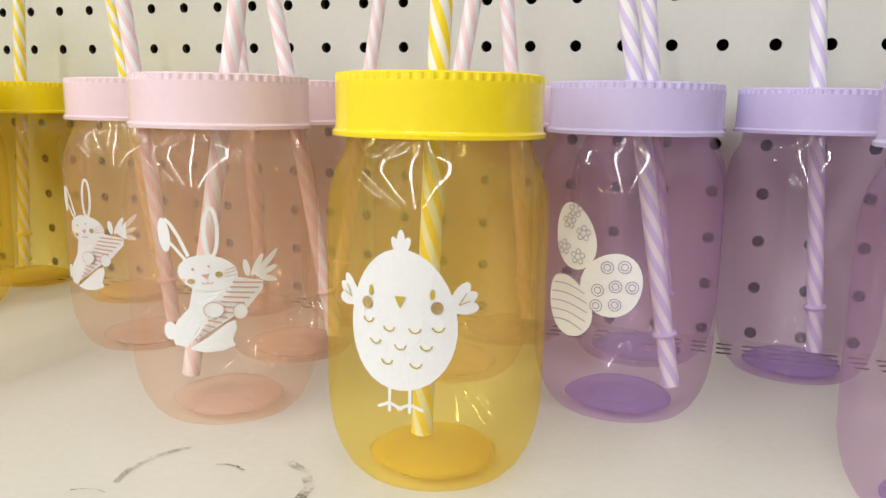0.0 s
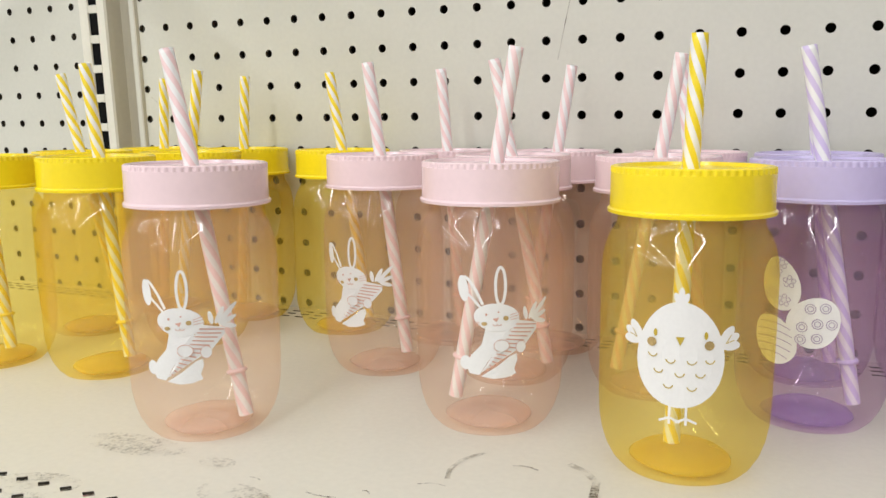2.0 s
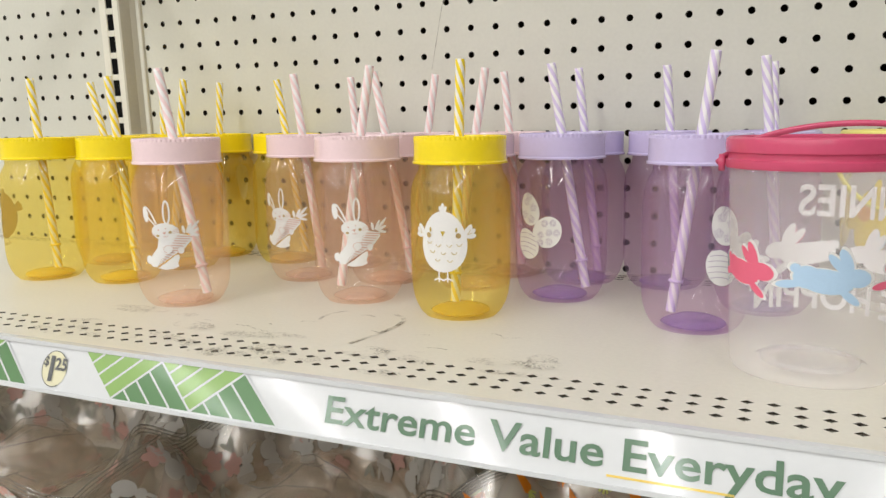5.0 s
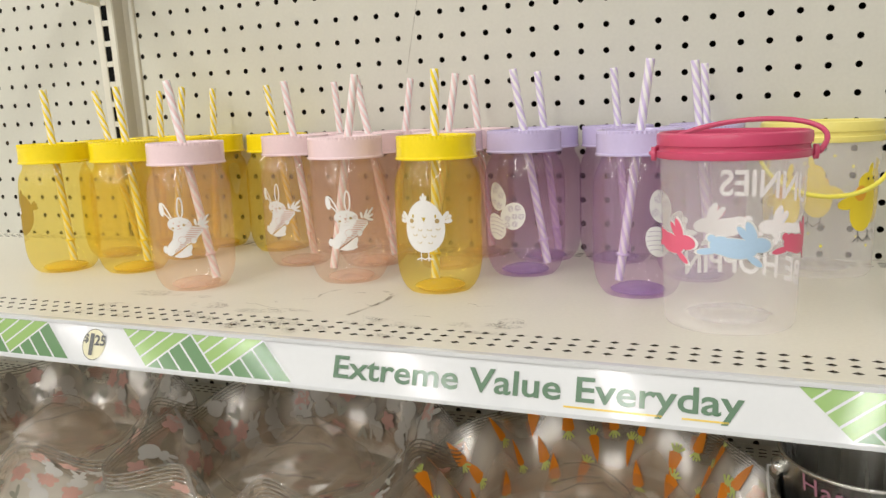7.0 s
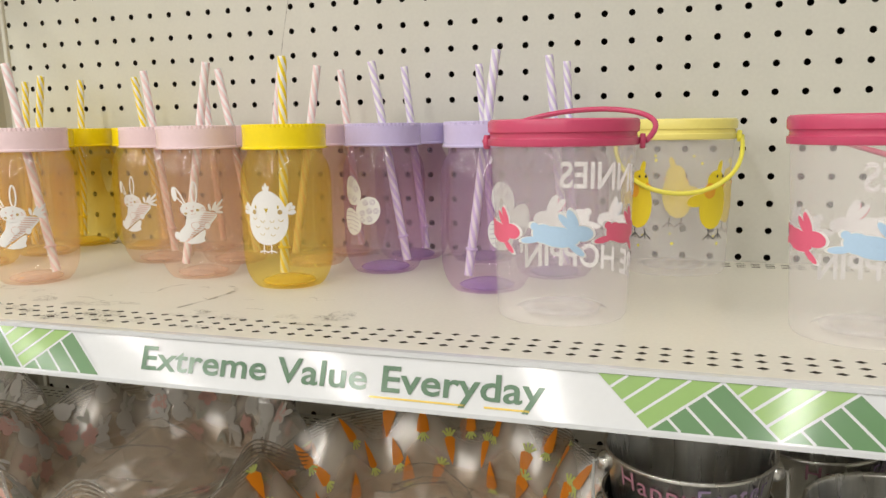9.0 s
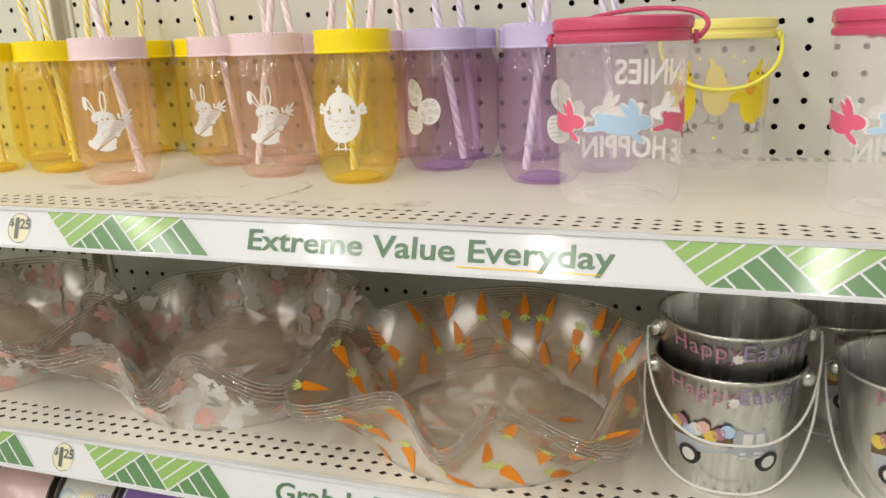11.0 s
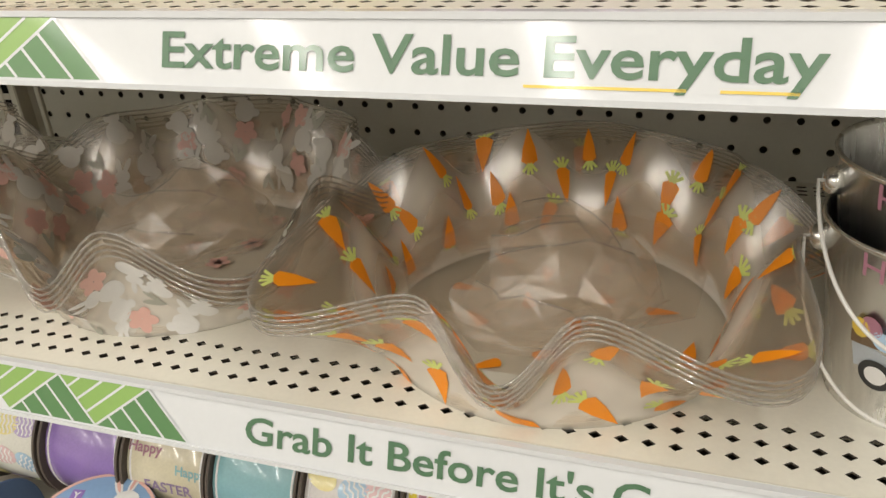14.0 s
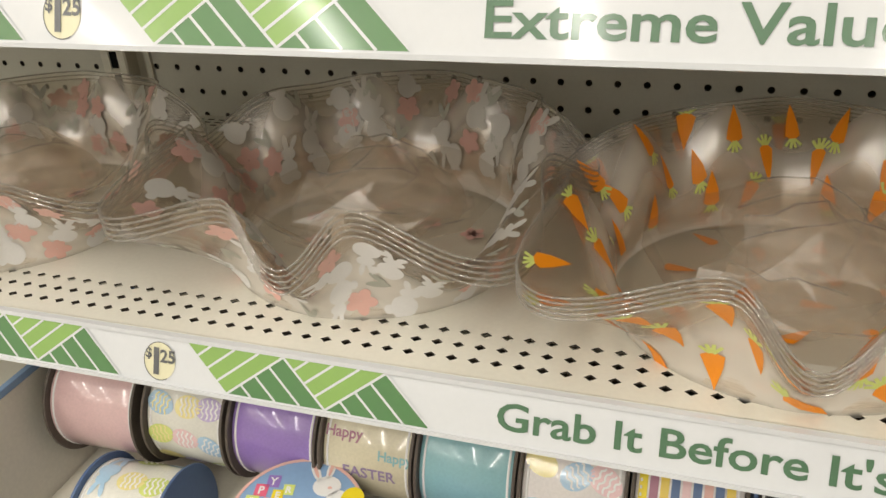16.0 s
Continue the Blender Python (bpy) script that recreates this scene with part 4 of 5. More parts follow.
shelf_mark("scuff_mark", "thin curved black scuff on the cream shelf", [(0.385, -0.260), (0.3825, -0.251), (0.3835, -0.240), (0.387, -0.233), (0.391, -0.228)], 0.0022, "scuff")
shelf_mark("scuff_mark", "curved brown dirt ring on the cream shelf", [(0.430, -0.226), (0.439, -0.231), (0.4455, -0.240), (0.4475, -0.257), (0.446, -0.275), (0.4425, -0.292), (0.439, -0.309)], 0.0036, "scuff")
rnd = random.Random(12)
for k in range(26):
    gx = rnd.uniform(0.22, 0.60)
    gy = rnd.uniform(-0.335, -0.262) if k % 2 else -0.352 + rnd.uniform(-0.012, 0.012)
    f = Flat().oval(gx, gy, rnd.uniform(0.008, 0.030), rnd.uniform(0.004, 0.011), rnd.uniform(-25, 15))
    ob = tagged(new("grime_patch", f.mesh("grime_patch", M["grime"], lambda u, v, l: (u, v, 0.00055 + 0.00003 * k))), "faint grey grime rubbed into the cream shelf", "grime", kind="structure")
    ob.matrix_basis = UP

for k in range(16):
    gx, gy, ga = rnd.uniform(0.30, 0.56), rnd.uniform(-0.345, -0.235), rnd.uniform(-0.7, 0.5)
    gl = rnd.uniform(0.004, 0.016)
    bend = rnd.uniform(-0.002, 0.002)
    shelf_mark("scratch", "fine dark scratch on the cream shelf", [(gx + gl * (q - 1.5) / 3 * math.cos(ga), gy + gl * (q - 1.5) / 3 * math.sin(ga) + bend * (q in (1, 2))) for q in range(4)], rnd.uniform(0.0005, 0.0011), "scuff")

# ---- clear pails ----
PAIL = [(0.0, 0.006), (0.020, 0.0062), (0.030, 0.0055), (0.0335, 0.002), (0.037, 0.0005), (0.0420, 0.0014), (0.0436, 0.0045), (0.0441, 0.012), (0.0462, 0.075), (0.0478, 0.116)]
PLID = [(0.0470, 0.1160), (0.0498, 0.1163), (0.0503, 0.1172), (0.0502, 0.1208), (0.0490, 0.1212), (0.0486, 0.1235), (0.0490, 0.1245), (0.0502, 0.1252), (0.0505, 0.1300), (0.0500, 0.1325), (0.0484, 0.1335), (0.0474, 0.1325), (0.0470, 0.118)]


def leaping_bunny(f, x, y, s=1.0, d=1):
    f.oval(x, y, 11 * s, 5.2 * s, d * -8)
    f.oval(x - d * 7 * s, y + 1.5 * s, 5.5 * s, 4.8 * s)
    f.oval(x + d * 12 * s, y + 1.5 * s, 6.0 * s, 3.9 * s, d * -6)
    f.oval(x + d * 7.4 * s, y + 8.6 * s, 2.2 * s, 5.6 * s, d * 24)
    f.oval(x + d * 4.0 * s, y + 7.4 * s, 1.8 * s, 5.2 * s, d * 40)
    f.oval(x - d * 14 * s, y - 2.0 * s, 5.5 * s, 1.7 * s, d * 8)
    f.oval(x + d * 9.5 * s, y - 6.6 * s, 5.0 * s, 1.7 * s, d * -38)
    f.oval(x - d * 11.5 * s, y + 5.0 * s, 2.2 * s, 2.0 * s)
    return f


def bird(f, x, y, d=1):
    f.oval(x, y, 8.6, 14, d * -6, egg=0.1)
    f.oval(x + d * 1.0, y + 12, 5.6, 6.0)
    f.oval(x + d * 3.0, y + 19, 1.6, 4.2, d * -14)
    f.oval(x - d * 9.0, y + 2.0, 6.5, 3.4, d * 14)
    return f


def pail(x, y, turn, colour, handle, label):
    ob = thing("clear_pail", UP @ pose(x, y - 0.0045, 0.0004), label, "pail", group="clear pails on the shelf")
    body = part("pail_body", shared("pail", lambda: smooth(mesh_from("pail_body", lathe(PAIL[1:], 80), M["pail"]))), None, ob, "frosted see-through plastic")
    body.visible_shadow = False
    part("pail_base", shared("pailbase", lambda: smooth(mesh_from("pail_base", lathe([(0.0, 0.0085), (0.022, 0.0083), (0.027, 0.007), (0.026, 0.0045), (0.0, 0.0045)], 48), M["pail"]))), None, body)
    rim_mesh = smooth(mesh_from("lid", lathe(PLID, 80), M[colour]))
    rim_mesh.set_sharp_from_angle(angle=radians(32))
    lid = part("lid", rim_mesh, None, ob, "moulded coloured rim lid")
    lugs = []
    for s in (-1, 1):
        a = radians(turn)
        c = Vector((s * 0.0515 * math.cos(a), s * 0.0515 * math.sin(a), 0.1185))
        bm = lathe([(0.0022, -0.0012), (0.0048, -0.0012), (0.0050, 0.0), (0.0048, 0.0022), (0.0022, 0.0024)], 20)
        lg = part("handle_eye", smooth(mesh_from("handle_eye", bm, M[handle])), None, lid)
        lg.matrix_basis = Matrix.Translation(c) @ Matrix.Rotation(a + (0 if s > 0 else math.pi), 4, "Z") @ Matrix.Rotation(math.pi / 2, 4, "Y")
        lugs.append(c)
    return ob, body, lugs


def bail(ob, lugs, drop, mat, r=0.0019):
    """A bent handle between the two eyes; drop: where its middle lies."""
    a, b = lugs[0] * 1.05, lugs[1] * 1.05
    a.z, b.z = lugs[0].z, lugs[1].z
    mid = (a + b) / 2
    pts = []
    for i in range(33):
        t = math.pi * i / 32
        pts.append(mid + (a - mid) * math.cos(t) + Vector(drop) * math.sin(t) ** 0.8)
    part("handle", smooth(mesh_from("handle", tube(pts, r, 10), M[mat])), None, ob, "bent plastic carrying handle")


def bunny_pail(x, y, turn, face, drop, label):
    ob, body, lugs = pail(x, y, turn, "pail_pink", "pail_pink", label)
    bail(ob, lugs, drop, "pail_pink")
    n = 6
    for k in range(n):
        a = face + k * 360 / n
        at = on_cylinder(0.0455, a, 0.060, 0.03)
        f = leaping_bunny(Flat(), 0, 0, 1.36)
        part("bunny_print", f.mesh("bunny_print", M["white_print"], at), None, body)
        f = leaping_bunny(Flat(), 0, 0, 1.25)
        f.verts = [(u, v, 1) for u, v, _ in f.verts]
        part("bunny_print", f.mesh("bunny_print", M[("bunny_blue", "bunny_pink")[k % 2]], at), None, body)
    for word, z, size, back in (("BUNNIES", 0.084, 27, 130), ("BE HOPPIN'", 0.0265, 24, 160)):
        f = Flat().words(word, size, 0, 0, 0, bold=0.5)
        f.verts = [(u * 0.84, v, l) for u, v, l in f.verts]
        part("lettering", f.mesh("lettering", M["white_print"], on_cylinder(0.0462 if z > 0.06 else 0.0446, face + back, z, 0.03)), None, body, "white printed capitals")
    return ob


bunny_pail(0.7153, -0.2532, 3, 6, (0.020, 0.030, 0.0215), "clear plastic pail with pink lid and leaping bunny print")
bunny_pail(0.9034, -0.2619, 110, -8, (0.056, 0.0, -0.020), "clear plastic pail with pink lid and blue bunny")
ob, body, lugs = pail(0.7816, -0.0560, -8, "pail_yellow", "handle_yellow", "clear plastic pail with pale yellow lid and chick print")
bail(ob, lugs, (0.004, -0.052, -0.046), "handle_yellow")
for a, d in ((-38, 1), (44, 1), (112, -1), (180, 1), (250, -1)):
    put = on_cylinder(0.0460, a, 0.063, 0.038)
    at = lambda u, v, l=0, put=put: put(u * 1.55, v * 1.55, l)
    f = bird(Flat(), 0, 0, d)
    part("chick_print", f.mesh("chick_print", M["chick_yellow"], at), None, body)
    f = Flat().oval(-d * 3, 7, 3.6, 4.2, layer=1).blob([(d * 5.5, 12), (d * 8.2, 9.6), (d * 5.2, 8.6)], layer=1)
    part("chick_wing", f.mesh("chick_wing", M["chick_orange"], at), None, body)
    for e in (1.2, 5.2):
        f = Flat().oval(d * e, 14.7, 0.7, 0.8, layer=2, n=10)
        part("chick_eye", f.mesh("chick_eye", M["ink_black"], at), None, body)
    for q in (-3, 4):
        f = Flat().stroke([(q, -13.5), (q + d * 0.5, -17)], 0.6, 1)
        for e in (-3.4, 0, 3.4):
            f.stroke([(q + d * 0.5, -16.6), (q + d * 0.5 + e, -19.5)], 0.6, 1)
        part("chick_foot", f.mesh("chick_foot", M["ink_black"], at), None, body)
for k in range(16):
    f = Flat().oval(0, 0, 1.3, 1.3, n=12)
    part("dot_print", f.mesh("dot_print", M["handle_yellow"], on_cylinder(0.0452 + 0.0012 * (k % 2), 22.5 * k + 7 * math.sin(k), 0.030 + 0.066 * (k % 2) + 0.004 * math.sin(3 * k), 0.03)), None, body)

# ---- tin buckets ----
BH, BR0, BR1 = 0.0965, 0.0395, 0.0522


def bucket(x, y, lift, turn, drop, deco, label):
    ob = thing("tin_bucket", LOW @ pose(0, 0, 0, SLOPE) @ pose(x, y, lift - 0.0365 * y), label, "bucket", group="tin buckets on the shelf")
    prof = [(0.0, 0.0035), (BR0 - 0.003, 0.0035), (BR0 - 0.0012, 0.0004), (BR0, 0.0), (BR0 + 0.0008, 0.0012), (BR0 + 0.0002, 0.003), (BR1 - 0.0004, BH - 0.0035), (BR1 + 0.0008, BH - 0.0028), (BR1 + 0.0013, BH - 0.001),
            (BR1 + 0.0006, BH), (BR1 - 0.0008, BH - 0.0006), (BR1 - 0.0012, BH - 0.003), (BR0 - 0.0006, 0.005), (0.0, 0.0045)]
    body = part("bucket_body", shared("tin", lambda: smooth(mesh_from("bucket_body", lathe(prof[1:-1], 80), M["zinc"]))), None, ob, "dull galvanised tin")
    part("bucket_floor", shared("tinfloor", lambda: mesh_from("bucket_floor", lathe([(BR0 - 0.001, 0.0046), (0.002, 0.005)], 40), M["zinc"])), None, body)
    seam = part("seam", shared("tinseam", lambda: mesh_from("seam", tube([(BR0 + 0.0002, 0, 0.003), (BR1 + 0.0002, 0, BH - 0.004)], 0.0009, 6), M["zinc"])), None, body)
    seam.matrix_basis = Matrix.Rotation(radians(turn + 118), 4, "Z")
    a = radians(turn)
    ends = []
    for s in (-1, 1):
        bm = lathe([(0.0001, 0.0068), (0.0040, 0.0066), (0.0058, 0.0052), (0.0066, 0.0030), (0.0068, 0.0), (0.0062, -0.001)], 24)
        lug = part("ear", shared("tinear", lambda: smooth(mesh_from("ear", bm, M["zinc"]))), None, body, "round pressed tin ear")
        rr = BR1 - 0.0016
        lug.matrix_basis = Matrix.Rotation(a + (0 if s > 0 else math.pi), 4, "Z") @ Matrix.Translation((rr, 0, BH - 0.0145)) @ Matrix.Rotation(math.pi / 2, 4, "Y")
        ends.append(Vector((s * (rr + 0.009) * math.cos(a), s * (rr + 0.009) * math.sin(a), BH - 0.0145)))
    mid = (ends[0] + ends[1]) / 2
    pts = [ends[0] * 0.86 + Vector((0, 0, ends[0].z * 0.14))]
    for i in range(37):
        t = math.pi * i / 36
        k = 1.0 + 0.02 * math.sin(t * 2)
        pts.append(mid + (ends[0] - mid) * (abs(math.cos(t)) ** 0.75 * (1 if t < math.pi / 2 else -1)) * k + Vector(drop) * math.sin(t) ** 0.95)
    pts.append(ends[1] * 0.86 + Vector((0, 0, ends[1].z * 0.14)))
    part("wire_handle", smooth(mesh_from("wire_handle", tube(pts, 0.0010, 8), M["wire"])), None, ob, "white coated wire handle")
    slope = (BR1 - BR0) / BH

    def lay(u0, z0, size=1.0):
        r = BR0 + slope * z0
        put = on_cylinder(r, deco + math.degrees(u0 / 1000 / r), z0, slope, 0.0006)
        return lambda u, v, l=0: put(u * size, v * size, l)
    f = Flat().words("Happy", 17.0, -21, 0, 0, bold=0.05, spacing=1.12)
    f.verts = [(u, v + 0.010 * u * u * 0.12, l) for u, v, l in f.verts]
    part("lettering", f.mesh("lettering", M["tin_rose"], lay(0, 0.079)), None, body, "rose printed words")
    f = Flat().words("Easter", 17.0, 27, 0, 0, bold=0.05, spacing=1.12)
    f.verts = [(u, v + 0.010 * u * u * 0.12, l) for u, v, l in f.verts]
    part("lettering", f.mesh("lettering", M["tin_violet"], lay(0, 0.079)), None, body, "violet printed words")
    f = Flat()
    for k in range(7):
        f.oval(1 + 2.3 * math.cos(k * 0.9), 1 + 2.3 * math.sin(k * 0.9), 1.7, 1.1, math.degrees(k * 0.9), n=10)
    part("daisy", f.mesh("daisy", M["white_print"], lay(0, 0.079)), None, body)
    f = Flat().oval(1, 1, 1.2, 1.2, layer=1, n=10)
    part("daisy_eye", f.mesh("daisy_eye", M["badge_cream"], lay(0, 0.079)), None, body)
    # delivery truck picture
    f = Flat().blob([(-34, 0), (30, 0), (31, 9), (27, 12), (24, 12), (20, 24), (4, 24), (3, 13), (-36, 13)], (-2, 7))
    part("truck_print", f.mesh("truck_print", M["tin_blue"], lay(0, 0.031, 1.14)), None, body, "pale blue truck picture")
    f = Flat().blob([(7, 14), (12.5, 14), (12.5, 21.5), (7, 21.5)], layer=1).blob([(14.5, 14), (20.5, 14), (18.5, 21.5), (14.5, 21.5)], layer=1)
    f.stroke([(6, 4), (20, 4)], 1.2, 1).stroke([(6, 7), (20, 7)], 2.0, 1)
    part("truck_window", f.mesh("truck_window", M["white_print"], lay(0, 0.031, 1.14)), None, body)
    f = Flat().blob([(-36, 11), (2, 11), (2, 17), (-36, 17)], layer=1)
    part("truck_bed", f.mesh("truck_bed", M["tin_brown"], lay(0, 0.031, 1.14)), None, body)
    cols = ("rule_yellow", "tin_rose", "bunny_blue", "white_print", "rose_print")
    for k in range(8):
        f = Flat().oval(-32 + 4.4 * k, 20 + 3 * math.sin(k * 2.1), 3.8, 4.6, 30 * math.sin(k), layer=2, n=14)
        part("egg_print", f.mesh("egg_print", M[cols[k % 5]], lay(0, 0.031, 1.14)), None, body)
    for wx in (-24, 24):
        f = Flat().oval(wx, 0, 7.2, 7.2, layer=3)
        part("wheel_print", f.mesh("wheel_print", M["ink_black"], lay(0, 0.031, 1.14)), None, body)
        f = Flat().oval(wx, 0, 4.4, 4.4, layer=4)
        part("hub_print", f.mesh("hub_print", M["white_print"], lay(0, 0.031, 1.14)), None, body)
    return ob


bucket(0.802, -0.294, 0.0, 0, (0.0, -0.050, -0.0715), 2, "galvanised tin bucket with Happy Easter truck print")
bucket(0.803, -0.292, 0.031, 7, (0.004, -0.061, -0.060), 2, "galvanised tin bucket nested inside another bucket")
bucket(0.925, -0.287, 0.0, -20, (0.0, -0.057, -0.08), 12, "galvanised tin bucket with wire handle hanging down")
bucket(0.890, -0.165, 0.0, 10, (0.0, -0.05, -0.08), 40, "galvanised tin bucket at the back of the shelf")
bucket(0.995, -0.160, 0.0, -15, (0.0, -0.05, -0.08), 30, "galvanised tin bucket at the back of the shelf")

# ---- wavy clear bowls ----
PEAKS = [-158, -122, -80, -17, 17, 76, 119, 157]


def crest(theta):
    """1 on a crest of the rim, -1 in a trough; theta in degrees from the aisle side."""
    t = (theta + 158) % 360 - 158
    for a, b in zip(PEAKS, PEAKS[1:] + [PEAKS[0] + 360]):
        if a <= t < b:
            return math.cos(2 * math.pi * (t - a) / (b - a))
    return 1.0


def gap(theta):
    """The width in degrees of the trough that holds theta."""
    t = (theta + 158) % 360 - 158
    for a, b in zip(PEAKS, PEAKS[1:] + [PEAKS[0] + 360]):
        if a <= t < b:
            return b - a
    return 45.0


R0 = 0.100


def bowl_at(theta, s, size=1.0):
    c = crest(theta)
    w = gap(theta)
    away = abs((theta + 180) % 360 - 180)
    q = min(1.0, max(0.0, (away - 92) / 40))
    back = q * q * (3 - 2 * q)
    rim_r = 0.127 - 0.010 * back + (0.011 + 0.0012 * (w - 34)) * (1 - c) / 2
    rim_h = 0.0720 - (1 - 0.78 * back) * (0.031 - 0.0004 * (w - 34)) * (1 - c) / 2
    r = R0 + (rim_r - R0) * s ** (1.7 - 0.3 * c) - 0.014 * c * s * (1 - s)
    z = 0.0015 + rim_h * (s ** 0.85 if c > 0 else s ** (0.85 - 0.15 * c))
    a = radians(theta) - math.pi / 2
    return Vector((size * r * math.cos(a), size * r * math.sin(a), size * z))


def bowl_shell(mat):
    n, m, size = 144, 16, 1.0
    bm = bmesh.new()
    rings = []
    for k in range(m + 1):
        rings.append([bm.verts.new(bowl_at(360 * i / n, k / m, size)) for i in range(n)])
    for p, q in zip(rings, rings[1:]):
        for i in range(n):
            bm.faces.new((p[i], p[(i + 1) % n], q[(i + 1) % n], q[i]))
    if mat == "sleeve":
        bm.faces.new(list(reversed(rings[0]))).material_index = 1
    return smooth(mesh_from("bowl_wall", bm, [M[mat], M["bowl"]]))


def bowl_rim(size):
    pts = [bowl_at(2.5 * i, 1.0, size) for i in range(145)]
    return smooth(mesh_from("rim", tube(pts, 0.00065, 8, cap=False), M["rim"]))


def creased(grid, closed):
    """A thin sheet of flat triangles, folded sharply along their edges."""
    bm = bmesh.new()
    rows = [[bm.verts.new(p) for p in row] for row in grid]
    for k, (p, q) in enumerate(zip(rows, rows[1:])):
        n = len(p)
        for i in range(n if closed else n - 1):
            j = (i + 1) % n
            if (i + k) % 2:
                bm.faces.new((p[i], p[j], q[j]))
                bm.faces.new((p[i], q[j], q[i]))
            else:
                bm.faces.new((p[i], p[j], q[i]))
                bm.faces.new((p[j], q[j], q[i]))
    return bm


def film(seed):
    """Thin clear bag that lies crumpled on a bowl's floor."""
    rnd = random.Random(seed)
    grid = []
    for k, r in enumerate((0.006, 0.026, 0.047, 0.068, 0.086)):
        row = []
        for i in range(15):
            a = 2 * math.pi * (i + 0.5 * (k % 2) + rnd.uniform(-0.25, 0.25)) / 15
            rr = r + rnd.uniform(-0.006, 0.004)
            row.append((rr * math.cos(a), rr * math.sin(a), 0.010 + rnd.uniform(0.0, 0.012) + 0.012 * (k == 4)))
        grid.append(row)
    return mesh_from("wrap_film", creased(grid, True), M["wrap"])


def flap(seed, turn, reach, high, half):
    """A loose end of the bag: a creased sheet that stands up from the bowl's floor and leans back."""
    rnd = random.Random(seed * 7 + 1)
    grid = []
    n, m = 6, 4
    for j in range(m + 1):
        q = j / m
        row = []
        for i in range(n + 1):
            u = i / n - 0.5
            x = 2 * u * half * (1 - 0.30 * q * q) + rnd.uniform(-0.004, 0.004)
            y = reach + 0.036 * q * q - 0.012 * q + 0.45 * x * x / half + rnd.uniform(-0.005, 0.005)
            z = 0.016 + high * q * (1 - 1.4 * (u - 0.15 * math.sin(seed)) ** 2) + rnd.uniform(-0.003, 0.003)
            row.append(Matrix.Rotation(radians(turn), 3, "Z") @ Vector((x, y, z)))
        grid.append(row)
    # thin pale tube drawn as the highlight along the top fold
    edge = [p + Vector((0, 0, 0.0003)) for p in grid[-1]]
    return mesh_from("bag_flap", creased(grid, False), M["flap"]), smooth(mesh_from("fold_glint", tube(edge, 0.0005, 6), M["rim"]))


def on_bowl(theta, s, size, turn, lift=0.0006):
    ct, st = math.cos(radians(turn)), math.sin(radians(turn))

    across = (bowl_at(theta + 1, s, size) - bowl_at(theta - 1, s, size)).length / 2
    along = (bowl_at(theta, min(1, s + 0.05), size) - bowl_at(theta, max(0, s - 0.05), size)).length / (min(1, s + 0.05) - max(0, s - 0.05))

    def place(u, v, layer=0):
        uu, vv = u * ct - v * st, u * st + v * ct
        th = theta + uu / 1000 / across
        ss = min(0.985, max(0.01, s + vv / 1000 / along))
        p = bowl_at(th, ss, size)
        k = 1 + (lift + 0.0003 * layer) / max(0.03, math.hypot(p.x, p.y))
        return (p.x * k, p.y * k, p.z)
    return place


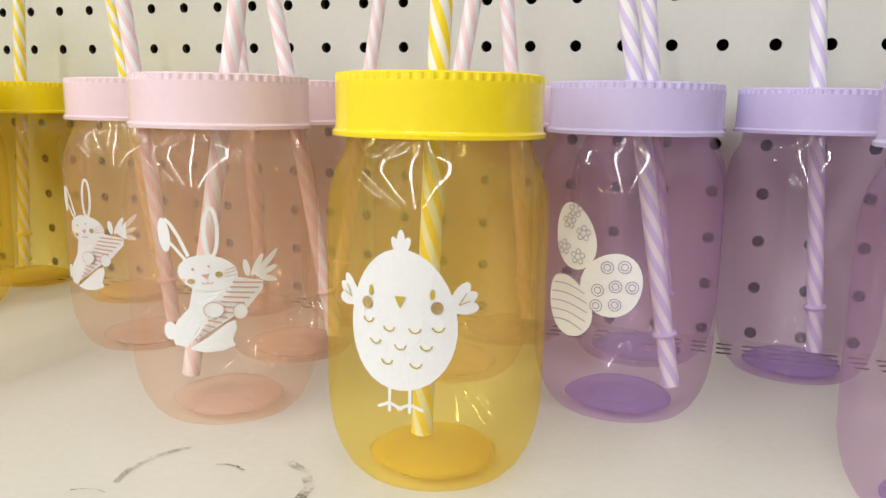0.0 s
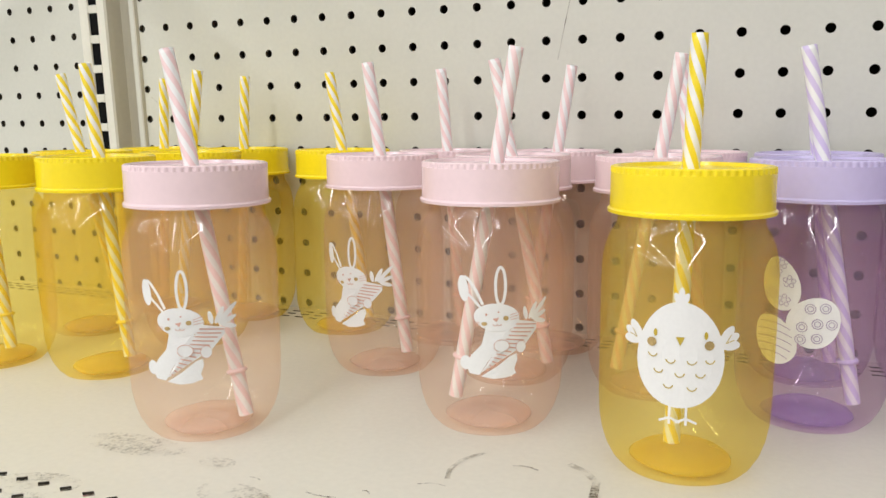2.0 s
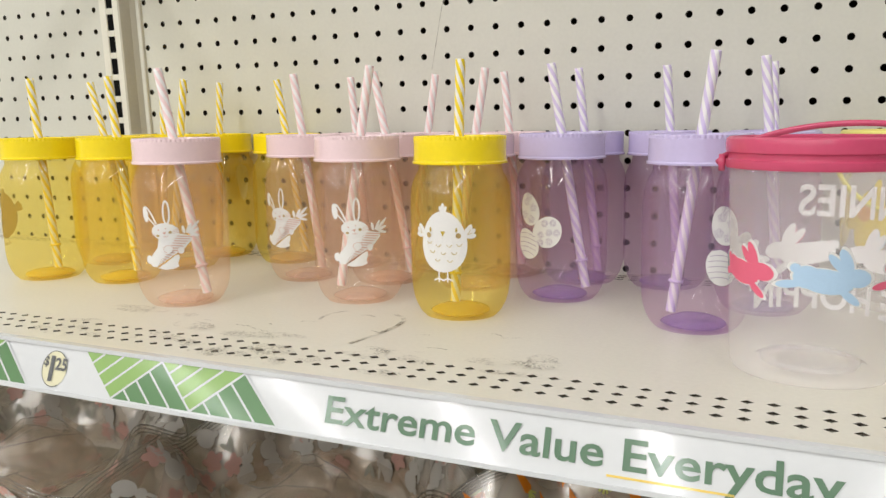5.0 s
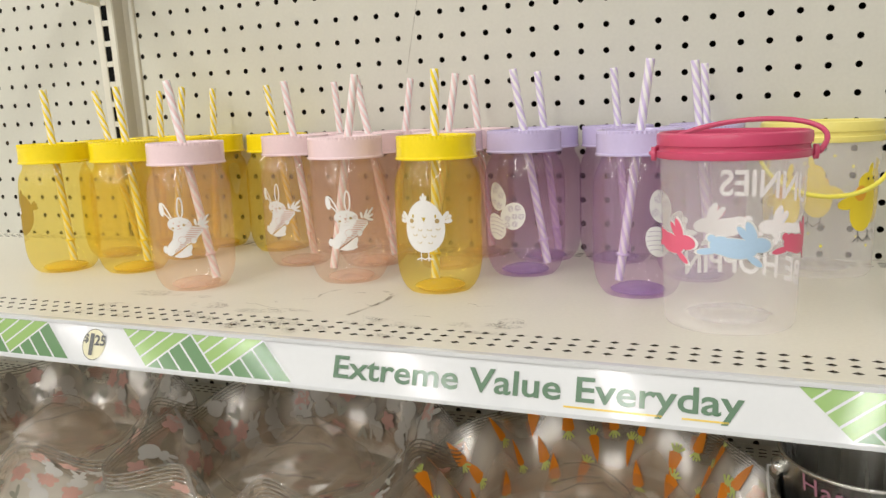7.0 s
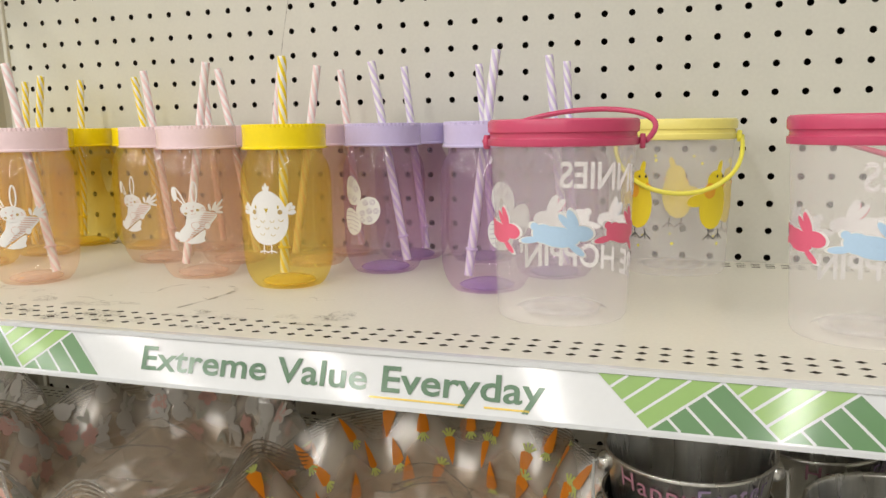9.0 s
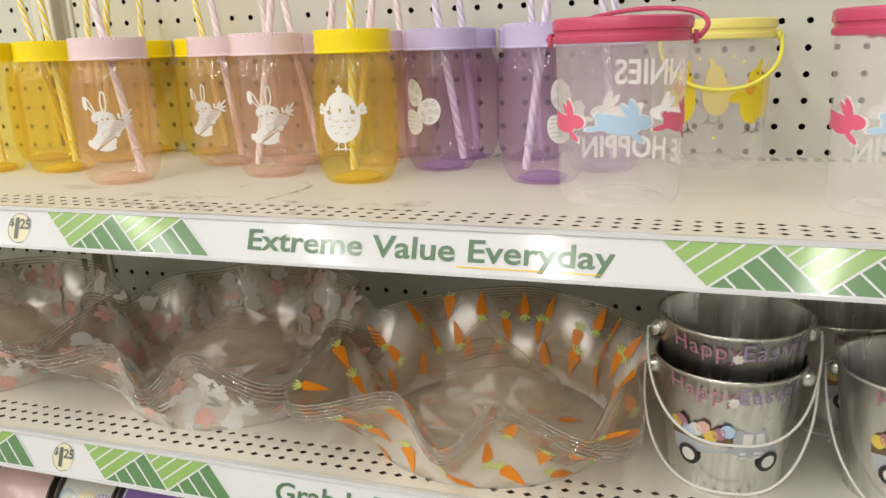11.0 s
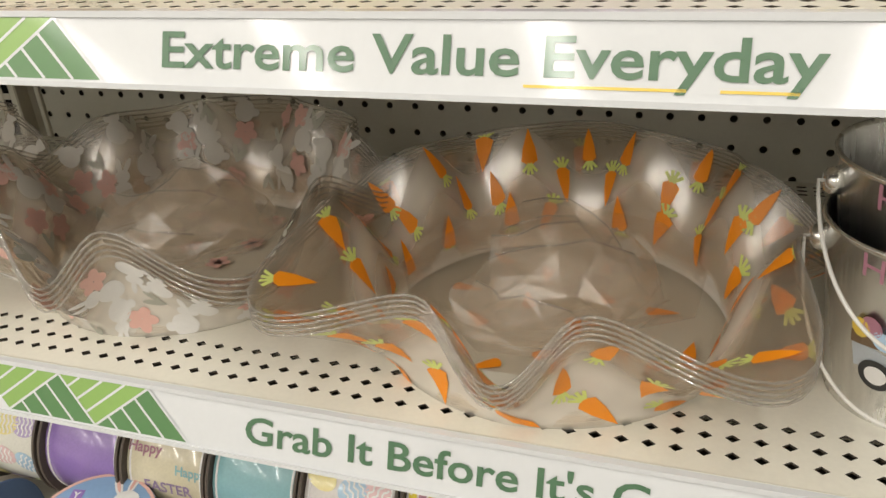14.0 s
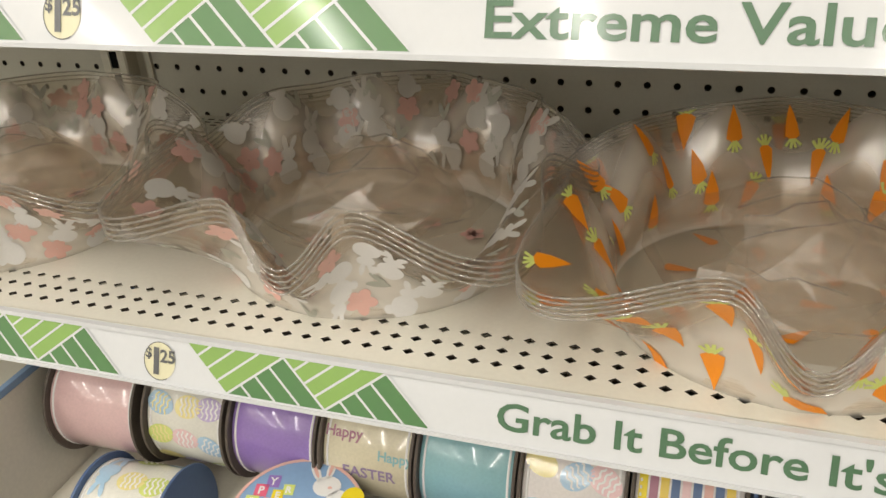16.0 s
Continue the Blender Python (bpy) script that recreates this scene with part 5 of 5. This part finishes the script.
def bowl_stack(x, y, turn, count, pattern, label, seed, gap_z=0.0036):
    rnd = random.Random(seed)
    for k in range(count):
        ob = thing("wavy_bowl", LOW @ pose(0, 0, 0, SLOPE) @ pose(x, y, 0.0006 + gap_z * k - 0.0365 * y, 0, 0, turn), label if k == 0 else "clear wavy plastic bowl nested in the stack", "bowl", group="stacked wavy bowls")
        skin = "sleeve" if k == 0 else "bowl_glare" if k == count - 1 else "bowl"
        wall = part("bowl_wall", shared("bowl" + skin, lambda: bowl_shell(skin)), None, ob, "thin clear fluted plastic" if k else "milky clear wrapped plastic")
        wall.visible_shadow = k == 0
        part("rim", shared("bowlrim", lambda: bowl_rim(1.0)), None, wall, "rolled wavy edge")
        if k == count - 1:
            part("wrap_film", film(seed), None, ob, "crumpled clear plastic wrap").visible_shadow = False
            for q, (ft, reach, high, half) in enumerate(((16, -0.052, 0.040, 0.060), (-24, -0.010, 0.046, 0.052), (48, -0.030, 0.044, 0.050), (-10, -0.078, 0.022, 0.044), (150, -0.040, 0.036, 0.050), (82, -0.058, 0.034, 0.040))):
                sheet, edge = flap(seed + q, ft + 7 * seed % 20, reach, high, half)
                loose = part("bag_flap", sheet, None, ob, "loose clear bag end")
                loose.visible_shadow = False
                part("fold_glint", edge, None, loose)
        if 0 < k < count - 1:
            continue
        if k == 0:
            for i in range(16):
                fr, fa, ft = 0.088 * math.sqrt((i + 0.5) / 16), 2.4 * i, rnd.uniform(0, 6.3)
                ca, sa = math.cos(ft), math.sin(ft)
                lay = lambda u, v, l=0: (fr * math.cos(fa) + (u * ca - v * sa) / 1000, fr * math.sin(fa) + (u * sa + v * ca) / 1000, 0.0026)
                if pattern == "carrot":
                    f = Flat().blob([(-4.4, 7), (-2.0, 8.8), (2.0, 8.8), (4.4, 7), (3.4, 0), (1.5, -7), (0, -11.5), (-1.5, -7), (-3.4, 0)], (0, 2), rings=(1.0,))
                    part("carrot_print", f.mesh("carrot_print", M["carrot"], lay), None, wall)
                else:
                    f = Flat()
                    for q in range(5):
                        f.oval(4.6 * math.cos(q * 1.257), 4.6 * math.sin(q * 1.257), 4.6, 3.4, math.degrees(q * 1.257), n=12)
                    part("flower_print", f.mesh("flower_print", M["rose_print"], lay), None, wall)
        rows = [(0.16, 17), (0.48, 18), (0.82, 20)] if pattern == "carrot" else [(0.14, 22), (0.36, 24), (0.58, 25), (0.82, 26)]
        for ri, (s, n) in enumerate(rows):
            for i in range(n):
                th = 360 * (i + 0.5 * (ri % 2)) / n + rnd.uniform(-4, 4)
                at = on_bowl(th, s + rnd.uniform(-0.04, 0.04), 1.0, rnd.choice((0, 180, 10, 170, 60) if k == 0 else (0, 180, 12, 170)) + rnd.uniform(-14, 14), 0.0006 if k == 0 else -0.0015)
                if pattern == "carrot":
                    at = lambda u, v, l=0, put=at: put(u * 1.2, v * 1.2, l)
                    w = rnd.uniform(0.95, 1.3)
                    f = Flat().blob([(-3.9 * w, 7), (-2.0, 8.8), (2.0, 8.8), (3.9 * w, 7), (3.0 * w, 0), (1.5, -7), (0, -11.5), (-1.5, -7), (-3.0 * w, 0)], (0, 2), rings=(0.5, 1.0))
                    c = part("carrot_print", f.mesh("carrot_print", M["carrot"], at), None, wall)
                    f = Flat()
                    for a in (-32, -10, 12, 34):
                        f.stroke([(0.5 * a / 30, 8.4), (a / 7.5, 15.5 - abs(a) * 0.07)], 1.6, 0)
                    part("carrot_top", f.mesh("carrot_top", M["carrot_leaf"], at), None, wall)
                else:
                    kind = rnd.random()
                    at = lambda u, v, l=0, put=at: put(u * 1.45, v * 1.45, l)
                    if kind < 0.42:
                        f = Flat().oval(0, 0, 5.5, 6.5).oval(1, 9, 4, 3.6).oval(-1, 15, 1.3, 4.5, 14).oval(3.2, 15, 1.3, 4.5, -14).oval(-6, -2, 2.2, 2.2)
                        part("rabbit_print", f.mesh("rabbit_print", M["white_print" if k == 0 else "white_inner"], at), None, wall)
                    elif kind < 0.72:
                        f = Flat()
                        for q in range(5):
                            f.oval(3.6 * math.cos(q * 1.257), 3.6 * math.sin(q * 1.257), 3.4, 2.6, math.degrees(q * 1.257), n=12)
                        part("flower_print", f.mesh("flower_print", M["rose_print" if k == 0 else "rose_inner"], at), None, wall)
                    else:
                        f = Flat().oval(0, 0, 1.6, 5.0, 20).oval(3.5, 1, 1.4, 4.4, -25)
                        part("leaf_print", f.mesh("leaf_print", M["grey_print"], at), None, wall)


bowl_stack(0.616, -0.272, 0, 5, "carrot", "clear wavy plastic bowl printed with orange carrots", 3, 0.0028)
bowl_stack(0.352, -0.248, 0, 5, "spring", "clear wavy plastic bowl printed with white rabbits and flowers", 5)
bowl_stack(0.055, -0.262, 20, 3, "spring", "clear wavy plastic bowl printed with soft pink flowers", 8)

# ---- ribbon spools in a card tray ----
SR = 0.0425


def egg_motifs(names, count, length, seed, rabbits=False):
    """Eggs with bands, strewn round a ribbon; every third one may be a sitting rabbit."""
    rnd = random.Random(seed)
    out = []
    rows = max(2, round(length / 0.022))
    for i in range(count):
        a = 360 * (i // rows) / (count / rows) + rnd.uniform(-6, 6)
        z = length * (i % rows + 0.5) / rows + rnd.uniform(-0.003, 0.003)
        z = min(length - 0.013, max(0.013, z))
        t = rnd.uniform(-35, 35)
        if rabbits and i % 3 == 0:
            f = Flat().oval(0, -2, 7.5, 6.5).oval(0, 6.5, 5.2, 4.6).oval(-3, 14, 1.9, 5.6, 14).oval(3.4, 14, 1.9, 5.6, -16)
            f.verts = [(v, u, l) for u, v, l in f.verts]
            f.faces = [tuple(reversed(q)) for q in f.faces]
            out.append((f, "egg_blue", a, z))
            continue
        f = Flat().oval(0, 0, 8.0, 10.8, t, n=18, egg=0.1)
        out.append((f, names[i % len(names)], a, z))
        c, q = math.cos(radians(t)), math.sin(radians(t))
        g = Flat()
        for e in (-5.2, -1.6, 2.0, 5.6):
            w = 6.8 * math.sqrt(1 - (e / 11.0) ** 2)
            pts = [(w * (k / 4 - 1), e + 0.9 * math.sin(k * 1.6 + i)) for k in range(9)]
            g.stroke([(x * c - y * q, x * q + y * c) for x, y in pts], 1.3, 1)
        out.append((g, "straw_white" if i % 3 else "egg_yellow", a, z))
    return out


def spool(m, length, ribbon, side, label, motifs=(), words=(), big=SR):
    """A spool of ribbon; its axis is its own z."""
    ob = thing("ribbon_spool", m, label, "ribbon spool", group="ribbon spools")
    rr = big - 0.0045
    rib = part("ribbon", smooth(mesh_from("ribbon", lathe([(0.014, 0.0022), (rr - 0.0006, 0.0022), (rr, 0.003), (rr, length - 0.003), (rr - 0.0006, length - 0.0022), (0.014, length - 0.0022)], 64), M[ribbon])), None, ob, "wound satin ribbon")
    for z in (0.0, length - 0.002):
        bm = lathe([(0.011, z), (big, z), (big + 0.0004, z + 0.001), (big, z + 0.002), (0.011, z + 0.002), (0.011, z)], 64)
        part("flange", mesh_from("flange", bm, M[side]), None, ob, "round card end disc")
    part("core", smooth(mesh_from("core", lathe([(0.0112, 0.002), (0.0112, length - 0.002), (0.0135, length - 0.002), (0.0135, 0.002), (0.0112, 0.002)], 32), M["flange"])), None, ob)
    for z in (0.0045, length - 0.0060):
        part("ribbon_edge", smooth(mesh_from("ribbon_edge", lathe([(rr, z), (rr + 0.0004, z + 0.0002), (rr + 0.0004, z + 0.0014), (rr, z + 0.0016)], 64), M["straw_white"])), None, rib)
    for f, mat, a, z in motifs:
        at = on_cylinder(rr, a, z, 0.0, 0.0004)
        part("motif", f.mesh("motif", M[mat], at), None, rib)
    for text, mat, a, z, size in words:
        f = Flat().words(text, size, 0, 0, 0, bold=0.2)
        f.verts = [(-v, u, l) for u, v, l in f.verts]
        part("lettering", f.mesh("lettering", M[mat], on_cylinder(rr, a, z, 0.0, 0.0004)), None, rib)
    return ob


def lying(x, y, z, turn=0.0):
    """A spool whose axis runs along the shelf, starting at x."""
    return pose(x, y, z, 0, 90, turn)


spring = ("egg_lime", "egg_pink", "egg_blue", "egg_yellow", "egg_lilac")
BZ, BY, BIG = 0.9080, -0.318, 0.0470
spool(lying(0.123, BY - 0.006, BZ - 0.002, 3), 0.0740, "rib_pink", "flange", "pale pink satin ribbon spool in a tray", big=BIG)
spool(lying(0.2055, BY, BZ), 0.0650, "rib_white", "flange", "white ribbon spool printed with Easter eggs", egg_motifs(spring, 30, 0.065, 1), big=BIG)
spool(lying(0.2735, BY, BZ), 0.0665, "rib_purple", "flange", "purple satin ribbon spool with shiny edges", big=BIG)
text = [("EASTER", "tin_violet", a, 0.034, 11) for a in range(0, 360, 60)] + [("Happy", "tin_rose", a + 25, 0.016, 10) for a in range(0, 360, 60)] + [("Happy", "rib_teal", a + 40, 0.052, 9) for a in range(0, 360, 60)]
spool(lying(0.342, BY, BZ), 0.0650, "rib_cream", "flange", "cream ribbon spool printed with Easter words", (), text, big=BIG)
spool(lying(0.4085, BY, BZ), 0.0645, "rib_teal", "flange", "pale teal satin ribbon spool in a tray", big=BIG)
spool(lying(0.4745, BY, BZ), 0.0645, "rib_egg", "flange", "white ribbon spool printed with blue and pink eggs", egg_motifs(("egg_blue", "egg_pink", "egg_lilac", "egg_blue", "egg_yellow"), 27, 0.0645, 4), big=BIG)
rows = []
for z, c in ((0.0065, "chick_yellow"), (0.0125, "tin_rose"), (0.0185, "rule_yellow"), (0.0245, "flange_blue"), (0.0305, "egg_pink"), (0.0365, "flange_blue"), (0.0425, "rose_print"), (0.0485, "flange_blue"), (0.0545, "rule_yellow")):
    f = Flat()
    f.stroke([(i * 4.0 - 150, 0) for i in range(76)], 4.8)
    rows.append((f, c, 0, z))
spool(lying(0.5405, BY, BZ), 0.0640, "rib_egg", "flange", "ribbon spool with bright pastel stripes", rows, big=BIG)
spool(lying(0.6065, BY, BZ), 0.0640, "rib_dark", "flange_blue", "near-black ribbon spool with blue end discs", big=BIG)
spool(lying(0.6725, BY, BZ), 0.0640, "rib_mauve", "flange", "dusky mauve satin ribbon spool in a tray", big=BIG)
spool(lying(0.7385, BY, BZ), 0.0640, "rib_pink", "flange", "pink satin ribbon spool in a tray", big=BIG)
# the row in front, lying lower
FY, FZ = -0.394, 0.859
front = spool(lying(0.1800, FY, FZ, 3), 0.066, "rib_white", "flange_blue", "white ribbon spool with eggs, blue rabbits and barcode sticker", egg_motifs(("egg_lime", "egg_blue", "egg_pink", "egg_yellow"), 24, 0.066, 7, True))
sticker = part("barcode_sticker", box(bmesh.new(), -0.014, 0.030, -0.030, -0.0145, 0.0662, 0.0665), M["straw_white"], front, "white paper barcode sticker")
for k, w in enumerate((0.0016, 0.0008, 0.0012, 0.0007, 0.0018, 0.0009, 0.0013, 0.0007, 0.0016)):
    part("bar", box(bmesh.new(), -0.006 + 0.0030 * k, -0.006 + 0.0030 * k + w, -0.0275, -0.0195, 0.0665, 0.0667), M["ink_black"], sticker)
spool(lying(0.4040, FY - 0.005, FZ + 0.009, -3), 0.064, "rib_purple", "flange", "purple satin ribbon spool lying in front")
spool(lying(0.4760, FY, FZ - 0.014), 0.064, "rib_egg", "flange", "white ribbon spool with pastel egg print", egg_motifs(spring, 20, 0.064, 9))

# spool that shows its printed end disc
disc = thing("ribbon_spool", pose(0.341, -0.392, 0.852, 10, 0, 10), "ribbon spool showing its blue printed end disc", "ribbon spool", group="ribbon spools")
DR = 0.0440
part("end_disc", mesh_from("end_disc", lathe([(0.0115, 0.052), (DR, 0.052), (DR + 0.0004, 0.053), (DR, 0.054), (0.0115, 0.054), (0.0115, 0.052)], 72), M["disc_blue"]), None, disc, "sky blue printed card disc")
part("ribbon", smooth(mesh_from("ribbon", lathe([(0.0115, 0.0), (0.036, 0.0), (0.036, 0.052), (0.0115, 0.052), (0.0115, 0.0)], 64), M["rib_white"])), None, disc)
# core tube coloured black, the shade of the open hole
part("core", smooth(mesh_from("core", lathe([(0.0114, 0.0), (0.0114, 0.0535)], 32), M["hollow_shade"])), None, disc, "open core, coloured black for the shade inside")


def on_disc(u, v, layer=0):
    return (u * 1.085 / 1000, v * 1.085 / 1000, 0.0543 + 0.0002 * layer)


def disc_art(name, f, mat):
    part(name, f.mesh(name, M[mat], on_disc), None, disc)


disc_art("border", Flat().arc(0, 0, 39.4, 0, 360, 2.0, 0, 72), "rose_print")
flagcol = ("rose_print", "chick_yellow", "carrot_leaf", "bunny_pink", "rib_purple")
for i, ch in enumerate("HAPPY"):
    a = radians(197 - i * 17)
    f = Flat().blob([(30 * math.cos(a) - 4.0, 30 * math.sin(a) - 4.2), (30 * math.cos(a) + 4.0, 30 * math.sin(a) - 4.2), (30 * math.cos(a) + 4.0, 30 * math.sin(a) + 4.2), (30 * math.cos(a) - 4.0, 30 * math.sin(a) + 4.2)], rings=(1.0,))
    disc_art("bunting_flag", f, flagcol[i % 5])
    disc_art("letter", Flat().words(ch, 7, 30 * math.cos(a), 30 * math.sin(a) - 2.4, 1, bold=0.2), "white_print")
for i, ch in enumerate("EASTER"):
    a = radians(215 - i * 20)
    f = Flat().blob([(20 * math.cos(a) - 3.4, 20 * math.sin(a) - 3.6), (20 * math.cos(a) + 3.4, 20 * math.sin(a) - 3.6), (20 * math.cos(a) + 3.4, 20 * math.sin(a) + 3.6), (20 * math.cos(a) - 3.4, 20 * math.sin(a) + 3.6)], rings=(1.0,))
    disc_art("bunting_flag", f, flagcol[(i + 2) % 5])
    disc_art("letter", Flat().words(ch, 6, 20 * math.cos(a), 20 * math.sin(a) - 2.1, 1, bold=0.2), "white_print")
f = Flat().words("Ribbon", 11, 0, 0, 0, bold=0.3)
f.verts = [(20 + 0.62 * u - 0.78 * v, -20 + 0.78 * u + 0.62 * v, l) for u, v, l in f.verts]
disc_art("lettering", f, "white_print")
disc_art("rabbit_print", Flat().oval(14, 22, 8.5, 7).oval(22, 12, 7, 8).oval(5, 32, 2.4, 8, 30).oval(14, 34, 2.4, 7.5, -5), "white_print")
disc_art("rabbit_ear", Flat().oval(5, 32, 1.1, 5.5, 30, layer=1).oval(14, 34, 1.1, 5, -5, layer=1).oval(16, 21, 1.3, 1.0, layer=1, n=10), "rose_print")
disc_art("egg_print", Flat().oval(31, 14, 7, 8.5, layer=1), "chick_yellow")

tray = thing("display_tray", pose(0, 0, 0.841), "cream and blue card tray holding ribbon spools", "tray")
part("side_wall", box(bmesh.new(), 0.112, 0.116, -0.446, -0.20, 0.0, 0.103, 0.0004), M["tray"], tray)
part("top_edge", box(bmesh.new(), 0.1115, 0.1165, -0.4465, -0.20, 0.1032, 0.1090, 0.0006), M["tray_blue"], tray, "blue printed card edge")
part("floor_card", box(bmesh.new(), 0.117, 0.86, -0.446, -0.20, 0.0, 0.003), M["tray"], tray)
part("front_wall", box(bmesh.new(), 0.117, 0.86, -0.4505, -0.4465, 0.0, 0.030, 0.0004), M["tray"], tray)
